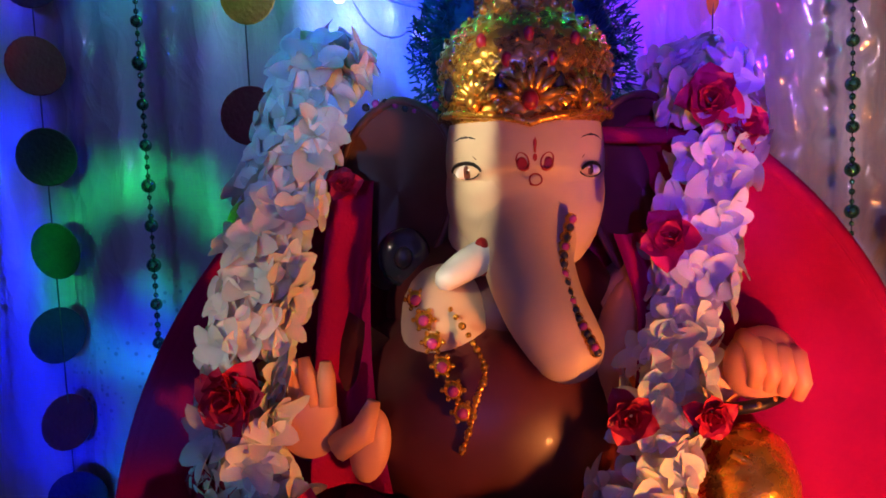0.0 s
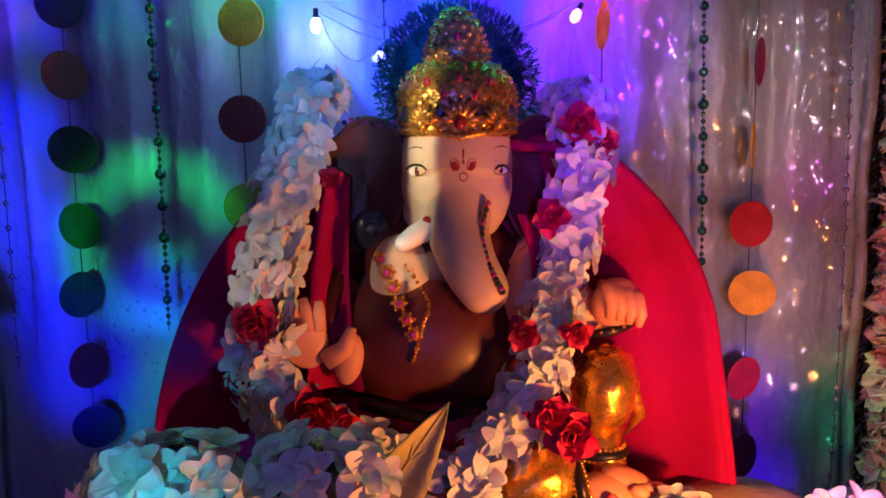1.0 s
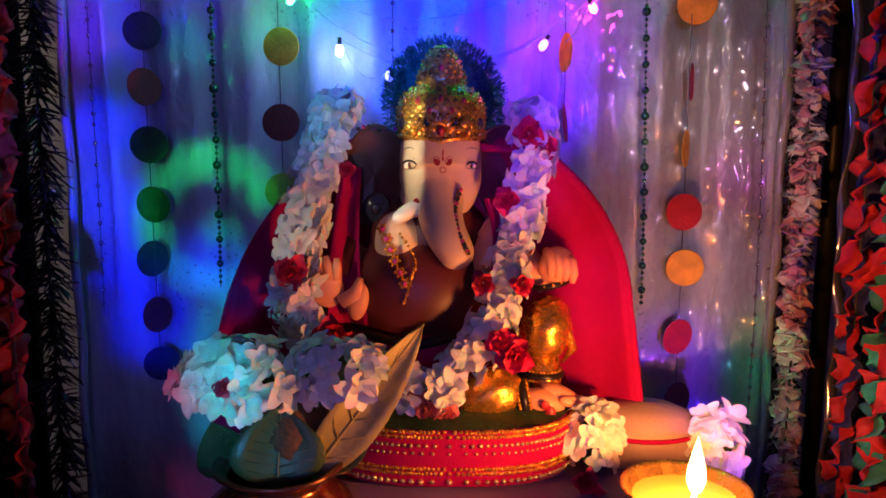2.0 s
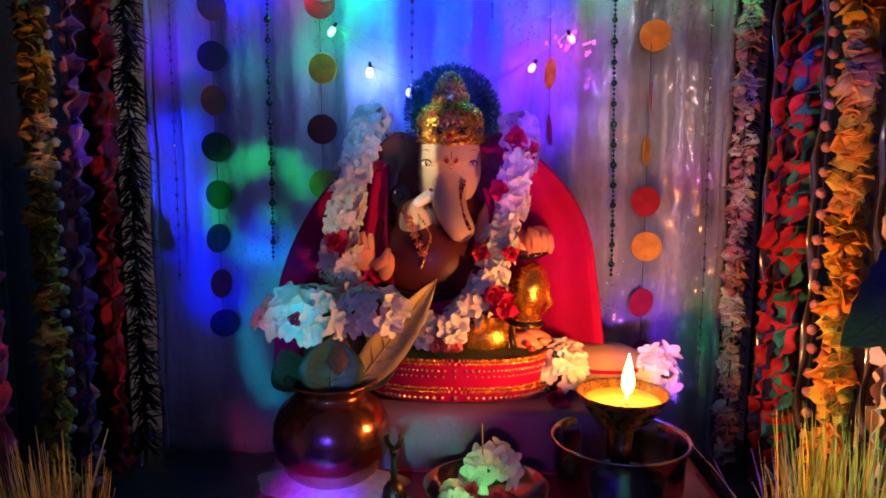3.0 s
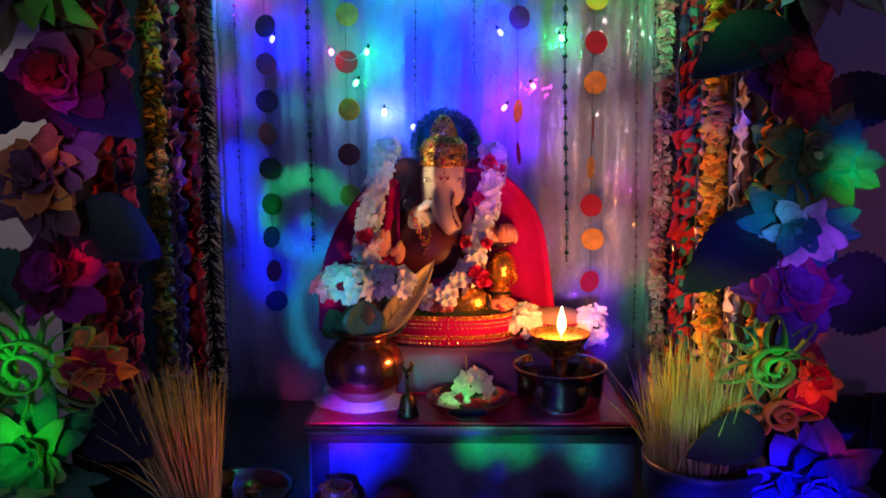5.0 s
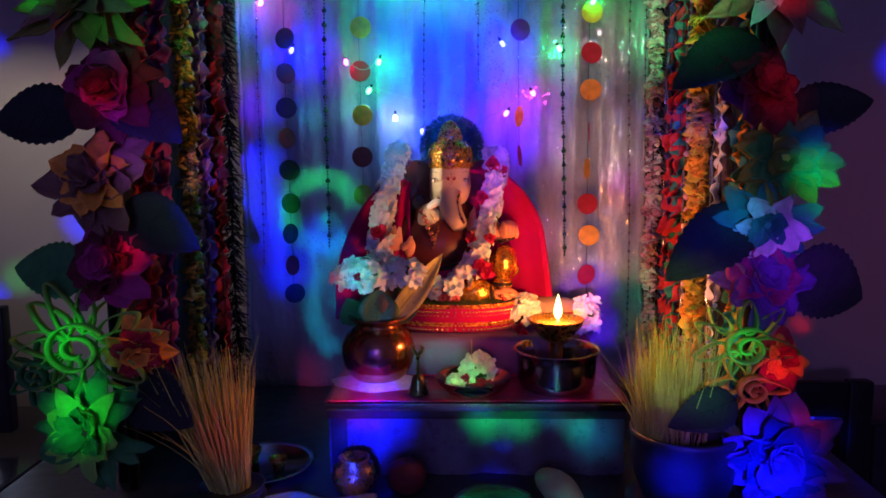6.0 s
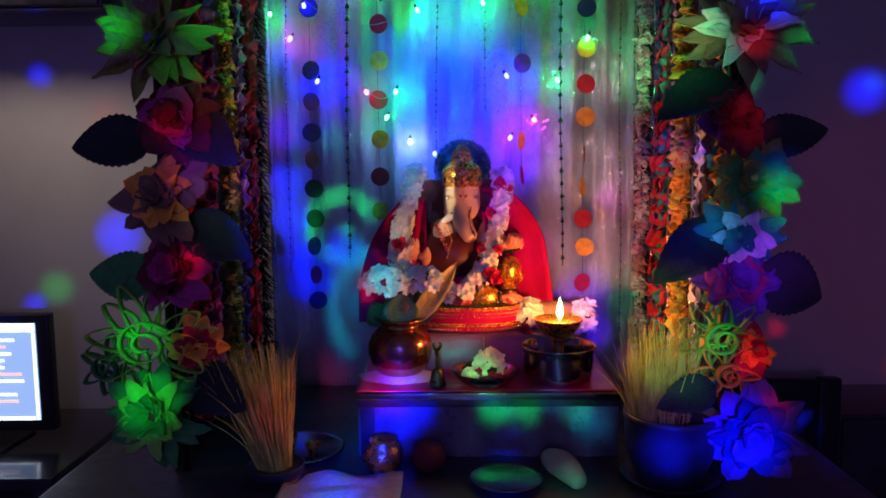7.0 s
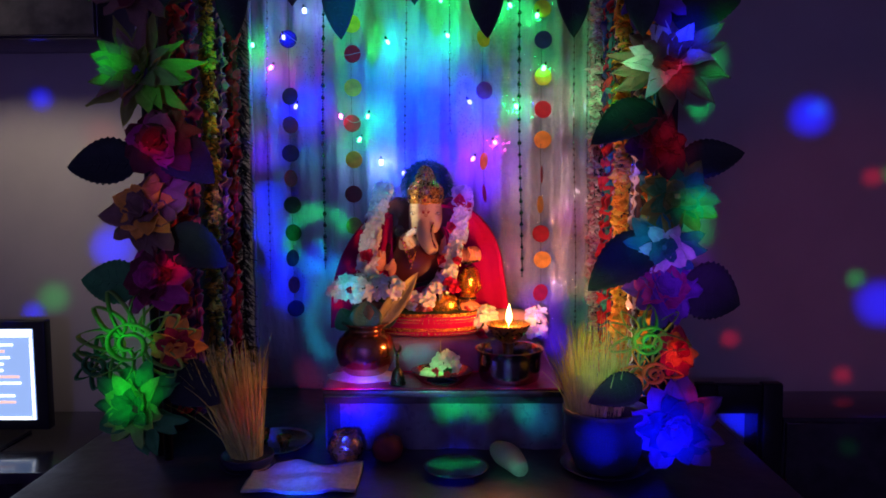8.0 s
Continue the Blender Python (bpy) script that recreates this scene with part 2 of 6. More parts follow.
STEEL = mat("steel", (0.35, 0.35, 0.37), 0.17, 1.0, 0.15, 30, 0.04, 100)
PANEL = mat("dark_glossy_drape", (0.11, 0.10, 0.13), 0.30, 0, 0.35, 18, 0.35, 60, coat=0.4)
TABLETOP = mat("dark_table_laminate", (0.030, 0.027, 0.035), 0.40, 0, 0.5, 9, 0.3, 30)
DARKWOOD = mat("dark_lacquered_wood", (0.035, 0.03, 0.034), 0.20, 0, 0.4, 20, 0.1, 50, coat=0.4)
BLACKMETAL = mat("black_metal", (0.012, 0.012, 0.013), 0.4, 0.2, 0.3, 40, 0.1)
GRASS = mat("wheat_grass", (0.54, 0.54, 0.11), 0.55, 0, 0.35, 30, 0.1)
POT = mat("blue_grey_pot", (0.030, 0.033, 0.055), 0.4, 0, 0.25, 25, 0.1)
SOIL = mat("soil", (0.03, 0.02, 0.014), 0.9, 0, 0.4, 60, 0.8, 150)
COCONUT = mat("coconut_husk", (0.10, 0.045, 0.02), 0.85, 0, 0.4, 60, 0.8, 120)
BEAD = mat("green_metal_bead", (0.05, 0.22, 0.14), 0.18, 0.8, 0.2, 50, 0)
CRYSTAL = mat("silver_bead", (0.6, 0.6, 0.65), 0.15, 0.9, 0.2, 50, 0)
THREAD = mat("dark_thread", (0.05, 0.05, 0.06), 0.6, 0, 0.2, 50, 0)
WIRE = mat("clear_wire", (0.35, 0.38, 0.4), 0.3, 0, 0.2, 50, 0)
TINSEL = mat("brown_foil_tinsel", (0.20, 0.14, 0.12), 0.26, 0.9, 0.5, 120, 0.2)
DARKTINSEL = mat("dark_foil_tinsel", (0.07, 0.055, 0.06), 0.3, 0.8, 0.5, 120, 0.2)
HALO = mat("teal_tinsel", (0.03, 0.14, 0.09), 0.35, 0.5, 0.5, 120, 0.2)
PLASTIC = mat("screen_bezel", (0.015, 0.015, 0.017), 0.35, 0, 0.2, 40, 0.05)
WALLPAINT = mat("wall_paint", (0.54, 0.45, 0.38), 0.75, 0, 0.08, 4, 0.12, 40)
FLOORTILE = mat("floor_tile", (0.16, 0.12, 0.10), 0.3, 0, 0.2, 6, 0.08, 30)
DARKCLOTH = mat("added_dark_cloth", (0.022, 0.016, 0.03), 0.85, 0, 0.35, 14, 0.4, 260)
CEILPAINT = mat("ceiling_paint", (0.55, 0.53, 0.5), 0.8, 0, 0.06, 4, 0.1, 40)

PAPER = {}
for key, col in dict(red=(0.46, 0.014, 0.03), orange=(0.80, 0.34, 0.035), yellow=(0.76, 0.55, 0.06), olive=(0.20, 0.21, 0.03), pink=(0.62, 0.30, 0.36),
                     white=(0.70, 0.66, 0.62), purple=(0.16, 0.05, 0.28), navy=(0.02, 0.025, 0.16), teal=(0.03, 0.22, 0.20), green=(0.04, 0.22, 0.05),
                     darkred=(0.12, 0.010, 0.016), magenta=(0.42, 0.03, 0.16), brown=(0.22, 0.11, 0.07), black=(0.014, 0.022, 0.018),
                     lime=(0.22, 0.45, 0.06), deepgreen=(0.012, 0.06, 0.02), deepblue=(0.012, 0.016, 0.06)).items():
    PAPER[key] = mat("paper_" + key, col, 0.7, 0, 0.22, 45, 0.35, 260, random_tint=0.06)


def curtain_material():
    """Thin white lace under crumpled clear plastic: glossy wrinkles, small dark specks, faint colour drift."""
    m = bpy.data.materials.new("shiny_lace_curtain")
    m.use_nodes = True
    nt = m.node_tree
    b = nt.nodes["Principled BSDF"]
    co = nt.nodes.new("ShaderNodeTexCoord")
    drift = nt.nodes.new("ShaderNodeTexNoise")
    drift.inputs["Scale"].default_value = 6
    ramp = nt.nodes.new("ShaderNodeValToRGB")
    ramp.color_ramp.elements[0].color, ramp.color_ramp.elements[1].color = (0.28, 0.29, 0.34, 1), (0.44, 0.45, 0.49, 1)
    lace = nt.nodes.new("ShaderNodeTexVoronoi")
    lace.inputs["Scale"].default_value = 130
    patch = nt.nodes.new("ShaderNodeTexNoise")
    patch.inputs["Scale"].default_value = 9
    area = nt.nodes.new("ShaderNodeMapRange")
    area.inputs["From Min"].default_value, area.inputs["From Max"].default_value = 0.52, 0.62
    hole = nt.nodes.new("ShaderNodeMapRange")
    hole.inputs["From Min"].default_value, hole.inputs["From Max"].default_value = 0.30, 0.18
    both = nt.nodes.new("ShaderNodeMath")
    both.operation = "MULTIPLY"
    half = nt.nodes.new("ShaderNodeMath")
    half.operation, half.inputs[1].default_value = "MULTIPLY", 0.55
    mix = nt.nodes.new("ShaderNodeMix")
    mix.data_type = "RGBA"
    mix.inputs[7].default_value = (0.06, 0.06, 0.08, 1)
    stretch = nt.nodes.new("ShaderNodeMapping")
    stretch.inputs["Scale"].default_value = (1.0, 1.0, 0.5)
    wrinkle = nt.nodes.new("ShaderNodeTexNoise")
    wrinkle.inputs["Scale"].default_value, wrinkle.inputs["Detail"].default_value = 38, 5
    wrinkle.inputs["Distortion"].default_value = 1.2
    bump = nt.nodes.new("ShaderNodeBump")
    bump.inputs["Strength"].default_value, bump.inputs["Distance"].default_value = 0.22, 0.012
    crumple = nt.nodes.new("ShaderNodeTexVoronoi")
    crumple.inputs["Scale"].default_value = 62
    facet = nt.nodes.new("ShaderNodeBump")
    facet.inputs["Strength"].default_value, facet.inputs["Distance"].default_value = 1.0, 0.02
    nt.links.new(stretch.outputs["Vector"], crumple.inputs["Vector"])
    nt.links.new(crumple.outputs["Distance"], facet.inputs["Height"])
    nt.links.new(bump.outputs["Normal"], facet.inputs["Normal"])
    for n in (drift, lace, patch, stretch):
        nt.links.new(co.outputs["Object"], n.inputs["Vector"])
    nt.links.new(stretch.outputs["Vector"], wrinkle.inputs["Vector"])
    nt.links.new(drift.outputs["Fac"], ramp.inputs["Fac"])
    nt.links.new(lace.outputs["Distance"], hole.inputs["Value"])
    nt.links.new(patch.outputs["Fac"], area.inputs["Value"])
    nt.links.new(hole.outputs["Result"], both.inputs[0])
    nt.links.new(area.outputs["Result"], both.inputs[1])
    nt.links.new(both.outputs["Value"], half.inputs[0])
    nt.links.new(half.outputs["Value"], mix.inputs["Factor"])
    nt.links.new(ramp.outputs["Color"], mix.inputs[6])
    nt.links.new(mix.outputs[2], b.inputs["Base Color"])
    nt.links.new(wrinkle.outputs["Fac"], bump.inputs["Height"])
    nt.links.new(bump.outputs["Normal"], b.inputs["Normal"])
    b.inputs["Roughness"].default_value = 0.34
    b.inputs["Coat Weight"].default_value = 1.0
    b.inputs["Coat Roughness"].default_value = 0.07
    nt.links.new(facet.outputs["Normal"], b.inputs["Coat Normal"])
    return m


CURTAIN = curtain_material()


def clear_plastic():
    m = bpy.data.materials.new("clear_plastic")
    m.use_nodes = True
    nt = m.node_tree
    nt.nodes.remove(nt.nodes["Principled BSDF"])
    shine, clear, mix = nt.nodes.new("ShaderNodeBsdfGlossy"), nt.nodes.new("ShaderNodeBsdfTransparent"), nt.nodes.new("ShaderNodeMixShader")
    shine.inputs["Roughness"].default_value = 0.12
    mix.inputs["Fac"].default_value = 0.14
    nt.links.new(clear.outputs[0], mix.inputs[1])
    nt.links.new(shine.outputs[0], mix.inputs[2])
    nt.links.new(mix.outputs[0], nt.nodes["Material Output"].inputs["Surface"])
    return m


CLEAR = clear_plastic()
RICE = mat("white_rice", (0.46, 0.43, 0.39), 0.6, 0, 0.2, 90, 0.9, 420)

# ---- mesh tools ----
WHERE = {}


class Shape:
    """Gathers vertices and faces of one mesh, in world or local metres."""

    def __init__(self):
        self.v, self.f, self.m = [], [], []

    def add(self, verts, faces, mi=0):
        k = len(self.v)
        self.v += [tuple(p) for p in verts]
        self.f += [tuple(i + k for i in f) for f in faces]
        self.m += [mi] * len(faces)
        return self

    def sheet(self, fn, nu, nv, mi=0, wrap=False):
        """fn(u, v) with u, v from 0 to 1."""
        vs = [fn(i / nu, j / nv) for j in range(nv + 1) for i in range(nu + (0 if wrap else 1))]
        w = nu if wrap else nu + 1
        fs = [(j * w + i, j * w + (i + 1) % w, (j + 1) * w + (i + 1) % w, (j + 1) * w + i) for j in range(nv) for i in range(nu)]
        return self.add(vs, fs, mi)

    def ball(self, c, r, mi=0, turn=(0, 0, 0), nu=18, nv=12):
        r = (r, r, r) if isinstance(r, (int, float)) else r
        q = Euler([radians(a) for a in turn]).to_matrix()
        c = Vector(c)

        def fn(u, v):
            a, b = 2 * math.pi * u, math.pi * (0.002 + 0.996 * v)
            return c + q @ Vector((r[0] * math.sin(b) * math.cos(a), -r[1] * math.sin(b) * math.sin(a), r[2] * math.cos(b)))
        return self.sheet(fn, nu, nv, mi, True)

    def lathe(self, profile, c=(0, 0, 0), mi=0, n=32, squash=1.0, ripple=None):
        def fn(u, v):
            k = v * (len(profile) - 1)
            i = min(int(k + 1e-6), len(profile) - 2)
            r = profile[i][0] + (profile[i + 1][0] - profile[i][0]) * (k - i)
            z = profile[i][1] + (profile[i + 1][1] - profile[i][1]) * (k - i)
            a = 2 * math.pi * u
            if ripple:
                r *= 1 + ripple[0] * math.cos(ripple[1] * a)
            return (c[0] + r * math.cos(a), c[1] + squash * r * math.sin(a), c[2] + z)
        return self.sheet(fn, n, len(profile) - 1, mi, True)

    def tube(self, pts, radii, mi=0, n=10):
        pts = [Vector(p) for p in pts]
        radii = [radii] * len(pts) if isinstance(radii, (int, float)) else radii
        rings, side = [], None
        for i, p in enumerate(pts):
            d = (pts[min(i + 1, len(pts) - 1)] - pts[max(i - 1, 0)]).normalized()
            side = (d.orthogonal() if side is None else side - d * side.dot(d)).normalized()
            up = d.cross(side)
            rings.append([p + radii[i] * (math.cos(2 * math.pi * k / n) * side + math.sin(2 * math.pi * k / n) * up) for k in range(n)])
        vs = [q for ring in rings for q in ring]
        fs = [(i * n + k, i * n + (k + 1) % n, (i + 1) * n + (k + 1) % n, (i + 1) * n + k) for i in range(len(pts) - 1) for k in range(n)]
        fs += [tuple(range(n))[::-1], tuple(range((len(pts) - 1) * n, len(pts) * n))]
        return self.add(vs, fs, mi)

    def box(self, lo, hi, mi=0, bevel=0.004, seg=2):
        bm = bmesh.new()
        bmesh.ops.create_cube(bm, size=1)
        for p in bm.verts:
            p.co = Vector([(a + b) / 2 + c * (b - a) for a, b, c in zip(lo, hi, p.co)])
        if bevel:
            bmesh.ops.bevel(bm, geom=bm.edges[:], offset=bevel, segments=seg, affect="EDGES", profile=0.6)
        bm.verts.index_update()
        self.add([p.co[:] for p in bm.verts], [[p.index for p in f.verts] for f in bm.faces], mi)
        bm.free()
        return self

    def blade(self, m, length, width, cup=0.25, bend=0.3, mi=0, nu=2, nv=4, tip=1.0, notch=0.0, frill=0.0, ph=0.0):
        """A petal or leaf along +y of the matrix m, cupped towards +z."""
        def fn(u, v):
            s = 2 * u - 1
            w = width * (math.sin(math.pi * min(1, v ** 0.75 * 0.97 + 0.03)) ** tip) * 0.5
            if notch:
                w *= 1 + notch * (0.5 - (v * nv * 0.5) % 1)
            return m @ Vector((s * w, length * v, cup * width * s * s * math.sin(math.pi * v) + bend * length * v * v + frill * width * abs(s) * math.sin(v * 13 + ph + 2 * s) + 0.4 * frill * width * math.sin(5 * s + ph)))
        return self.sheet(fn, nu, nv, mi)


def mesh_of(name, shape, materials, smooth=True):
    me = bpy.data.meshes.new(name)
    me.from_pydata(shape.v, [], shape.f)
    materials = materials if isinstance(materials, (list, tuple)) else [materials]
    for m in materials:
        me.materials.append(m)
    me.polygons.foreach_set("material_index", shape.m)
    me.polygons.foreach_set("use_smooth", [smooth] * len(shape.f))
    me.update()
    return me


def place(ob, parent=None, m=None):
    m = m or Matrix.Identity(4)
    WHERE[ob.name] = m
    if parent:
        ob.parent = parent
        ob.matrix_parent_inverse = WHERE[parent.name].inverted()
    ob.matrix_basis = m
    return ob


def part(name, shape, material, parent=None, label="", m=None, smooth=True, solid=0.0):
    """One mesh object from a Shape (or a shared mesh), at m in the world, under a thing or part."""
    me = shape if isinstance(shape, bpy.types.Mesh) else mesh_of(name, shape, material, smooth)
    ob = place(new(name, me), parent, m)
    if solid:
        mod = ob.modifiers.new("thickness", "SOLIDIFY")
        mod.thickness, mod.offset = solid, 0
    return tagged(ob, label)


def thing(name, at, label, category, group="", kind=""):
    ob = new(name)
    ob.empty_display_size = 0.02
    place(ob, None, pose(*at))
    return tagged(ob, label, category, group, kind)


def aim(at, direction, spin=0.0):
    """A matrix at a place whose z axis points along direction."""
    q = Vector(direction).normalized().to_track_quat("Z", "Y").to_matrix().to_4x4()
    return Matrix.Translation(at) @ q @ pose(0, 0, 0, 0, 0, spin)


def along(points, k):
    """The place at k (0 to 1) on a smooth line through points."""
    n = len(points) - 1
    s = min(max(k, 0), 0.9999) * n
    i, f = int(s), s - int(s)
    p = [Vector(points[min(max(j, 0), n)]) for j in (i - 1, i, i + 1, i + 2)]
    return 0.5 * (2 * p[1] + (p[2] - p[0]) * f + (2 * p[0] - 5 * p[1] + 4 * p[2] - p[3]) * f * f + (3 * p[1] - p[0] - 3 * p[2] + p[3]) * f ** 3)


# ---- the room ----
def slab(name, lo, hi, material, label, category, bevel=0.0):
    ob = part(name, Shape().box(lo, hi, 0, bevel), material, smooth=False)
    return tagged(ob, label, category, kind="structure")


slab("floor", (-2.2, -3.2, -0.33), (2.2, 1.12, -0.25), FLOORTILE, "dark reddish tiled floor of the room", "floor")
slab("wall_north", (-2.2, 0.95, -0.25), (2.2, 1.1, 2.3), WALLPAINT, "plain painted wall behind the decorated shrine", "wall")
slab("wall_west", (-2.2, -3.2, -0.25), (-2.05, 0.95, 2.3), WALLPAINT, "plain painted side wall", "wall")
slab("wall_east", (2.05, -3.2, -0.25), (2.2, 0.95, 2.3), WALLPAINT, "plain painted side wall in the dark", "wall")
slab("wall_south", (-2.05, -3.2, -0.25), (2.05, -3.05, 2.3), WALLPAINT, "plain painted wall behind the camera", "wall")
slab("ceiling", (-2.2, -3.2, 2.3), (2.2, 1.1, 2.38), CEILPAINT, "plain white ceiling in the dark", "ceiling")


# ---- curtain, added dark side cloths and unseen roof of the shrine ----
def curtain():
    rnd = random.Random(4)
    ph = [rnd.uniform(0, 6.3) for _ in range(4)]

    def fn(u, v):
        x, z = -0.46 + 0.92 * u, 0.50 + 1.20 * v
        a = math.sin(34 * x + ph[0] + 0.8 * math.sin(3 * z))
        d = 0.009 * a * abs(a) ** 0.3 + 0.008 * math.sin(71 * x + ph[1] + 1.3 * z) + 0.004 * math.sin(13 * x - 9 * z + ph[2]) + 0.004 * math.sin(163 * x + ph[3] + 2.0 * math.sin(5 * x + 2 * z)) * v
        return (x, 0.618 + d * (0.35 + 0.65 * v), z)
    top = thing("backdrop_curtain", (0, 0.61, 0.5), "shiny pale lace curtain under crumpled clear plastic, hanging behind the idol", "curtain")
    part("cloth", Shape().sheet(fn, 260, 60), CURTAIN, top, solid=0.002)
    for x in (-0.452, 0.452):
        hem = Shape()
        hem.tube([(x, 0.603 + 0.004 * math.sin(k * 0.9), 0.50 + 0.03 * k) for k in range(41)], 0.006)
        part("hem", hem, CURTAIN, top)
    rod = Shape().tube([(-0.52, 0.612, 1.705), (0.52, 0.612, 1.705)], 0.009)
    part("rod", rod, BLACKMETAL, top, "thin black curtain rod")


curtain()


def plastic_sheet():
    top = thing("plastic_sheet", (0.31, 0.592, 0.55), "crumpled clear plastic sheet hanging over the curtain", "plastic sheet")

    def fn(u, v):
        x, z = 0.165 + 0.285 * u, 0.56 + 1.02 * v
        q = 0.009 * noise.noise((x * 26, z * 11, 3)) + 0.006 * noise.noise((x * 60, z * 34, 8)) + 0.003 * noise.noise((x * 130, z * 90, 5))
        return (x, 0.589 + q, z)
    part("sheet", Shape().sheet(fn, 110, 260), CLEAR, top)


plastic_sheet()


# dark sheets, added to fill the dark gaps between the side garlands
def side_cloth(sx):
    top = thing("side_backing", (sx * 0.55, 0.3, 0.5), "dark backing sheet added for the dark gaps between the side garlands", "curtain", "side curtains of the shrine")

    def fn(u, v):
        y, z = 0.12 + 0.52 * u, 0.50 + 1.22 * v
        return (sx * (0.545 + 0.010 * math.sin(40 * y + sx) + 0.006 * math.sin(90 * y)), y, z)
    part("cloth", Shape().sheet(fn, 60, 8), DARKCLOTH, top, solid=0.003)


side_cloth(-1)
side_cloth(1)


# unseen cloth and bars, added to close the shrine from above
def canopy():
    top = thing("added_roof", (0, 0.3, 1.72), "unseen dark cloth added to close the top of the shrine", "canopy")

    def fn(u, v):
        return (-0.56 + 1.12 * u, -0.06 + 0.70 * v, 1.735 - 0.02 * math.sin(math.pi * u) + 0.003 * math.sin(30 * v))
    part("cloth", Shape().sheet(fn, 30, 12), DARKCLOTH, top, solid=0.004)
    for sx in (-1, 1):
        for y in (0.10, 0.63):
            part("post", Shape().tube([(sx * 0.53, y, 0.5), (sx * 0.53, y, 1.72)], 0.011), BLACKMETAL, top)
    part("front_bar", Shape().tube([(-0.53, -0.05, 1.53), (0.53, -0.05, 1.53)], 0.008), BLACKMETAL, top)
    for sx in (-1, 1):
        part("arm", Shape().tube([(sx * 0.53, -0.05, 1.53), (sx * 0.53, 0.10, 1.535)], 0.008), BLACKMETAL, top)


canopy()


# ---- paper discs, bead strings, bulbs ----
def disc_mesh(key):
    return mesh_of("paper_disc", Shape().lathe([(0.0, 0.0006), (0.0225, 0.0006), (0.0232, 0), (0.0225, -0.0006), (0.0, -0.0006)], n=22), PAPER[key], smooth=False)


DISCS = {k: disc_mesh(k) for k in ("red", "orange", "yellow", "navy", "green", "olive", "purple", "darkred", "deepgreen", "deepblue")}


def disc_string(x, y, rows, top_z=1.66):
    rnd = random.Random(int(x * 1000))
    top = thing("disc_garland", (x, y, rows[-1][0]), "string of round coloured paper discs hanging before the curtain", "paper garland", "strings of paper discs")
    part("thread", Shape().tube([(x, y + 0.002, top_z), (x - 0.003, y + 0.002, (top_z + rows[-1][0]) / 2), (x, y + 0.002, rows[-1][0])], 0.0006, n=5), THREAD, top)
    for z, key, turn in rows:
        part("paper_disc", DISCS[key], None, top, m=pose(x + rnd.uniform(-0.003, 0.003), y, z, 90 + rnd.uniform(-6, 6), rnd.uniform(-8, 8), turn))


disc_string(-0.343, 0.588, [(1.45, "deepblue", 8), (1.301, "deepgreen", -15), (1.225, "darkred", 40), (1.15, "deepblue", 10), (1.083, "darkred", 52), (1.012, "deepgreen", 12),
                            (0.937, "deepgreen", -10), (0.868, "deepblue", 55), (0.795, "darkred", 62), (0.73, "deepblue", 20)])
disc_string(-0.177, 0.588, [(1.575, "red", 12), (1.488, "yellow", 10), (1.41, "red", -12), (1.322, "yellow", 4), (1.228, "red", 10), (1.132, "orange", -8), (1.040, "darkred", 5), (0.955, "olive", 30)])
disc_string(0.325, 0.575, [(1.52, "yellow", 10), (1.44, "navy", -10), (1.345, "yellow", 5), (1.26, "red", 8), (1.181, "orange", -14), (1.09, "red", 78), (1.01, "orange", 62),
                           (0.932, "red", 6), (0.862, "orange", -10), (0.773, "red", 24), (0.690, "purple", 30)])
disc_string(0.172, 0.575, [(1.445, "orange", 40), (1.31, "purple", 20), (1.125, "orange", 62), (1.04, "red", 75)])

BEADS = mesh_of("bead", Shape().ball((0, 0, 0), 0.0052, nu=10, nv=7), BEAD)
SEEDS = mesh_of("bead", Shape().ball((0, 0, 0), 0.0024, nu=6, nv=4), BEAD)
SPARKS = mesh_of("bead", Shape().ball((0, 0, 0), 0.0030, nu=6, nv=4), CRYSTAL)


def bead_string(x, z0, z1, y=0.568, fine=False):
    rnd = random.Random(int(x * 977) + 3)
    word = "thin string of silver beads" if fine else "string of shiny green metallic beads"
    top = thing("bead_string", (x, y, z0), word + " hanging before the curtain", "bead string", "bead strings")
    lean = 0.012 * (1 if x > 0 else -1)
    line = [(x + lean * (z1 - z) + 0.002 * math.sin(z * 9), y, z) for z in np.linspace(z1, z0, 20)]
    part("thread", Shape().tube(line, 0.0006, n=5), THREAD, top)
    z, k = z1, 0
    while z > z0:
        big = not fine and k % 4 == 0
        me = SPARKS if fine else (BEADS if big else SEEDS)
        part("bead", me, None, top, m=pose(x + lean * (z1 - z) + 0.002 * math.sin(z * 9), y, z) @ Matrix.Scale(rnd.uniform(0.85, 1.15), 4))
        z -= rnd.uniform(0.012, 0.026) if fine else (0.0072 if not big else 0.009)
        k += 1


bead_string(0.262, 0.815, 1.60)
bead_string(-0.247, 0.835, 1.60)
bead_string(-0.03, 1.08, 1.60, fine=True)
bead_string(0.08, 1.20, 1.60, fine=True)
bead_string(-0.395, 0.80, 1.60, fine=True)
bead_string(0.405, 0.62, 1.60, fine=True)
bead_string(0.44, 0.62, 1.60, fine=True)


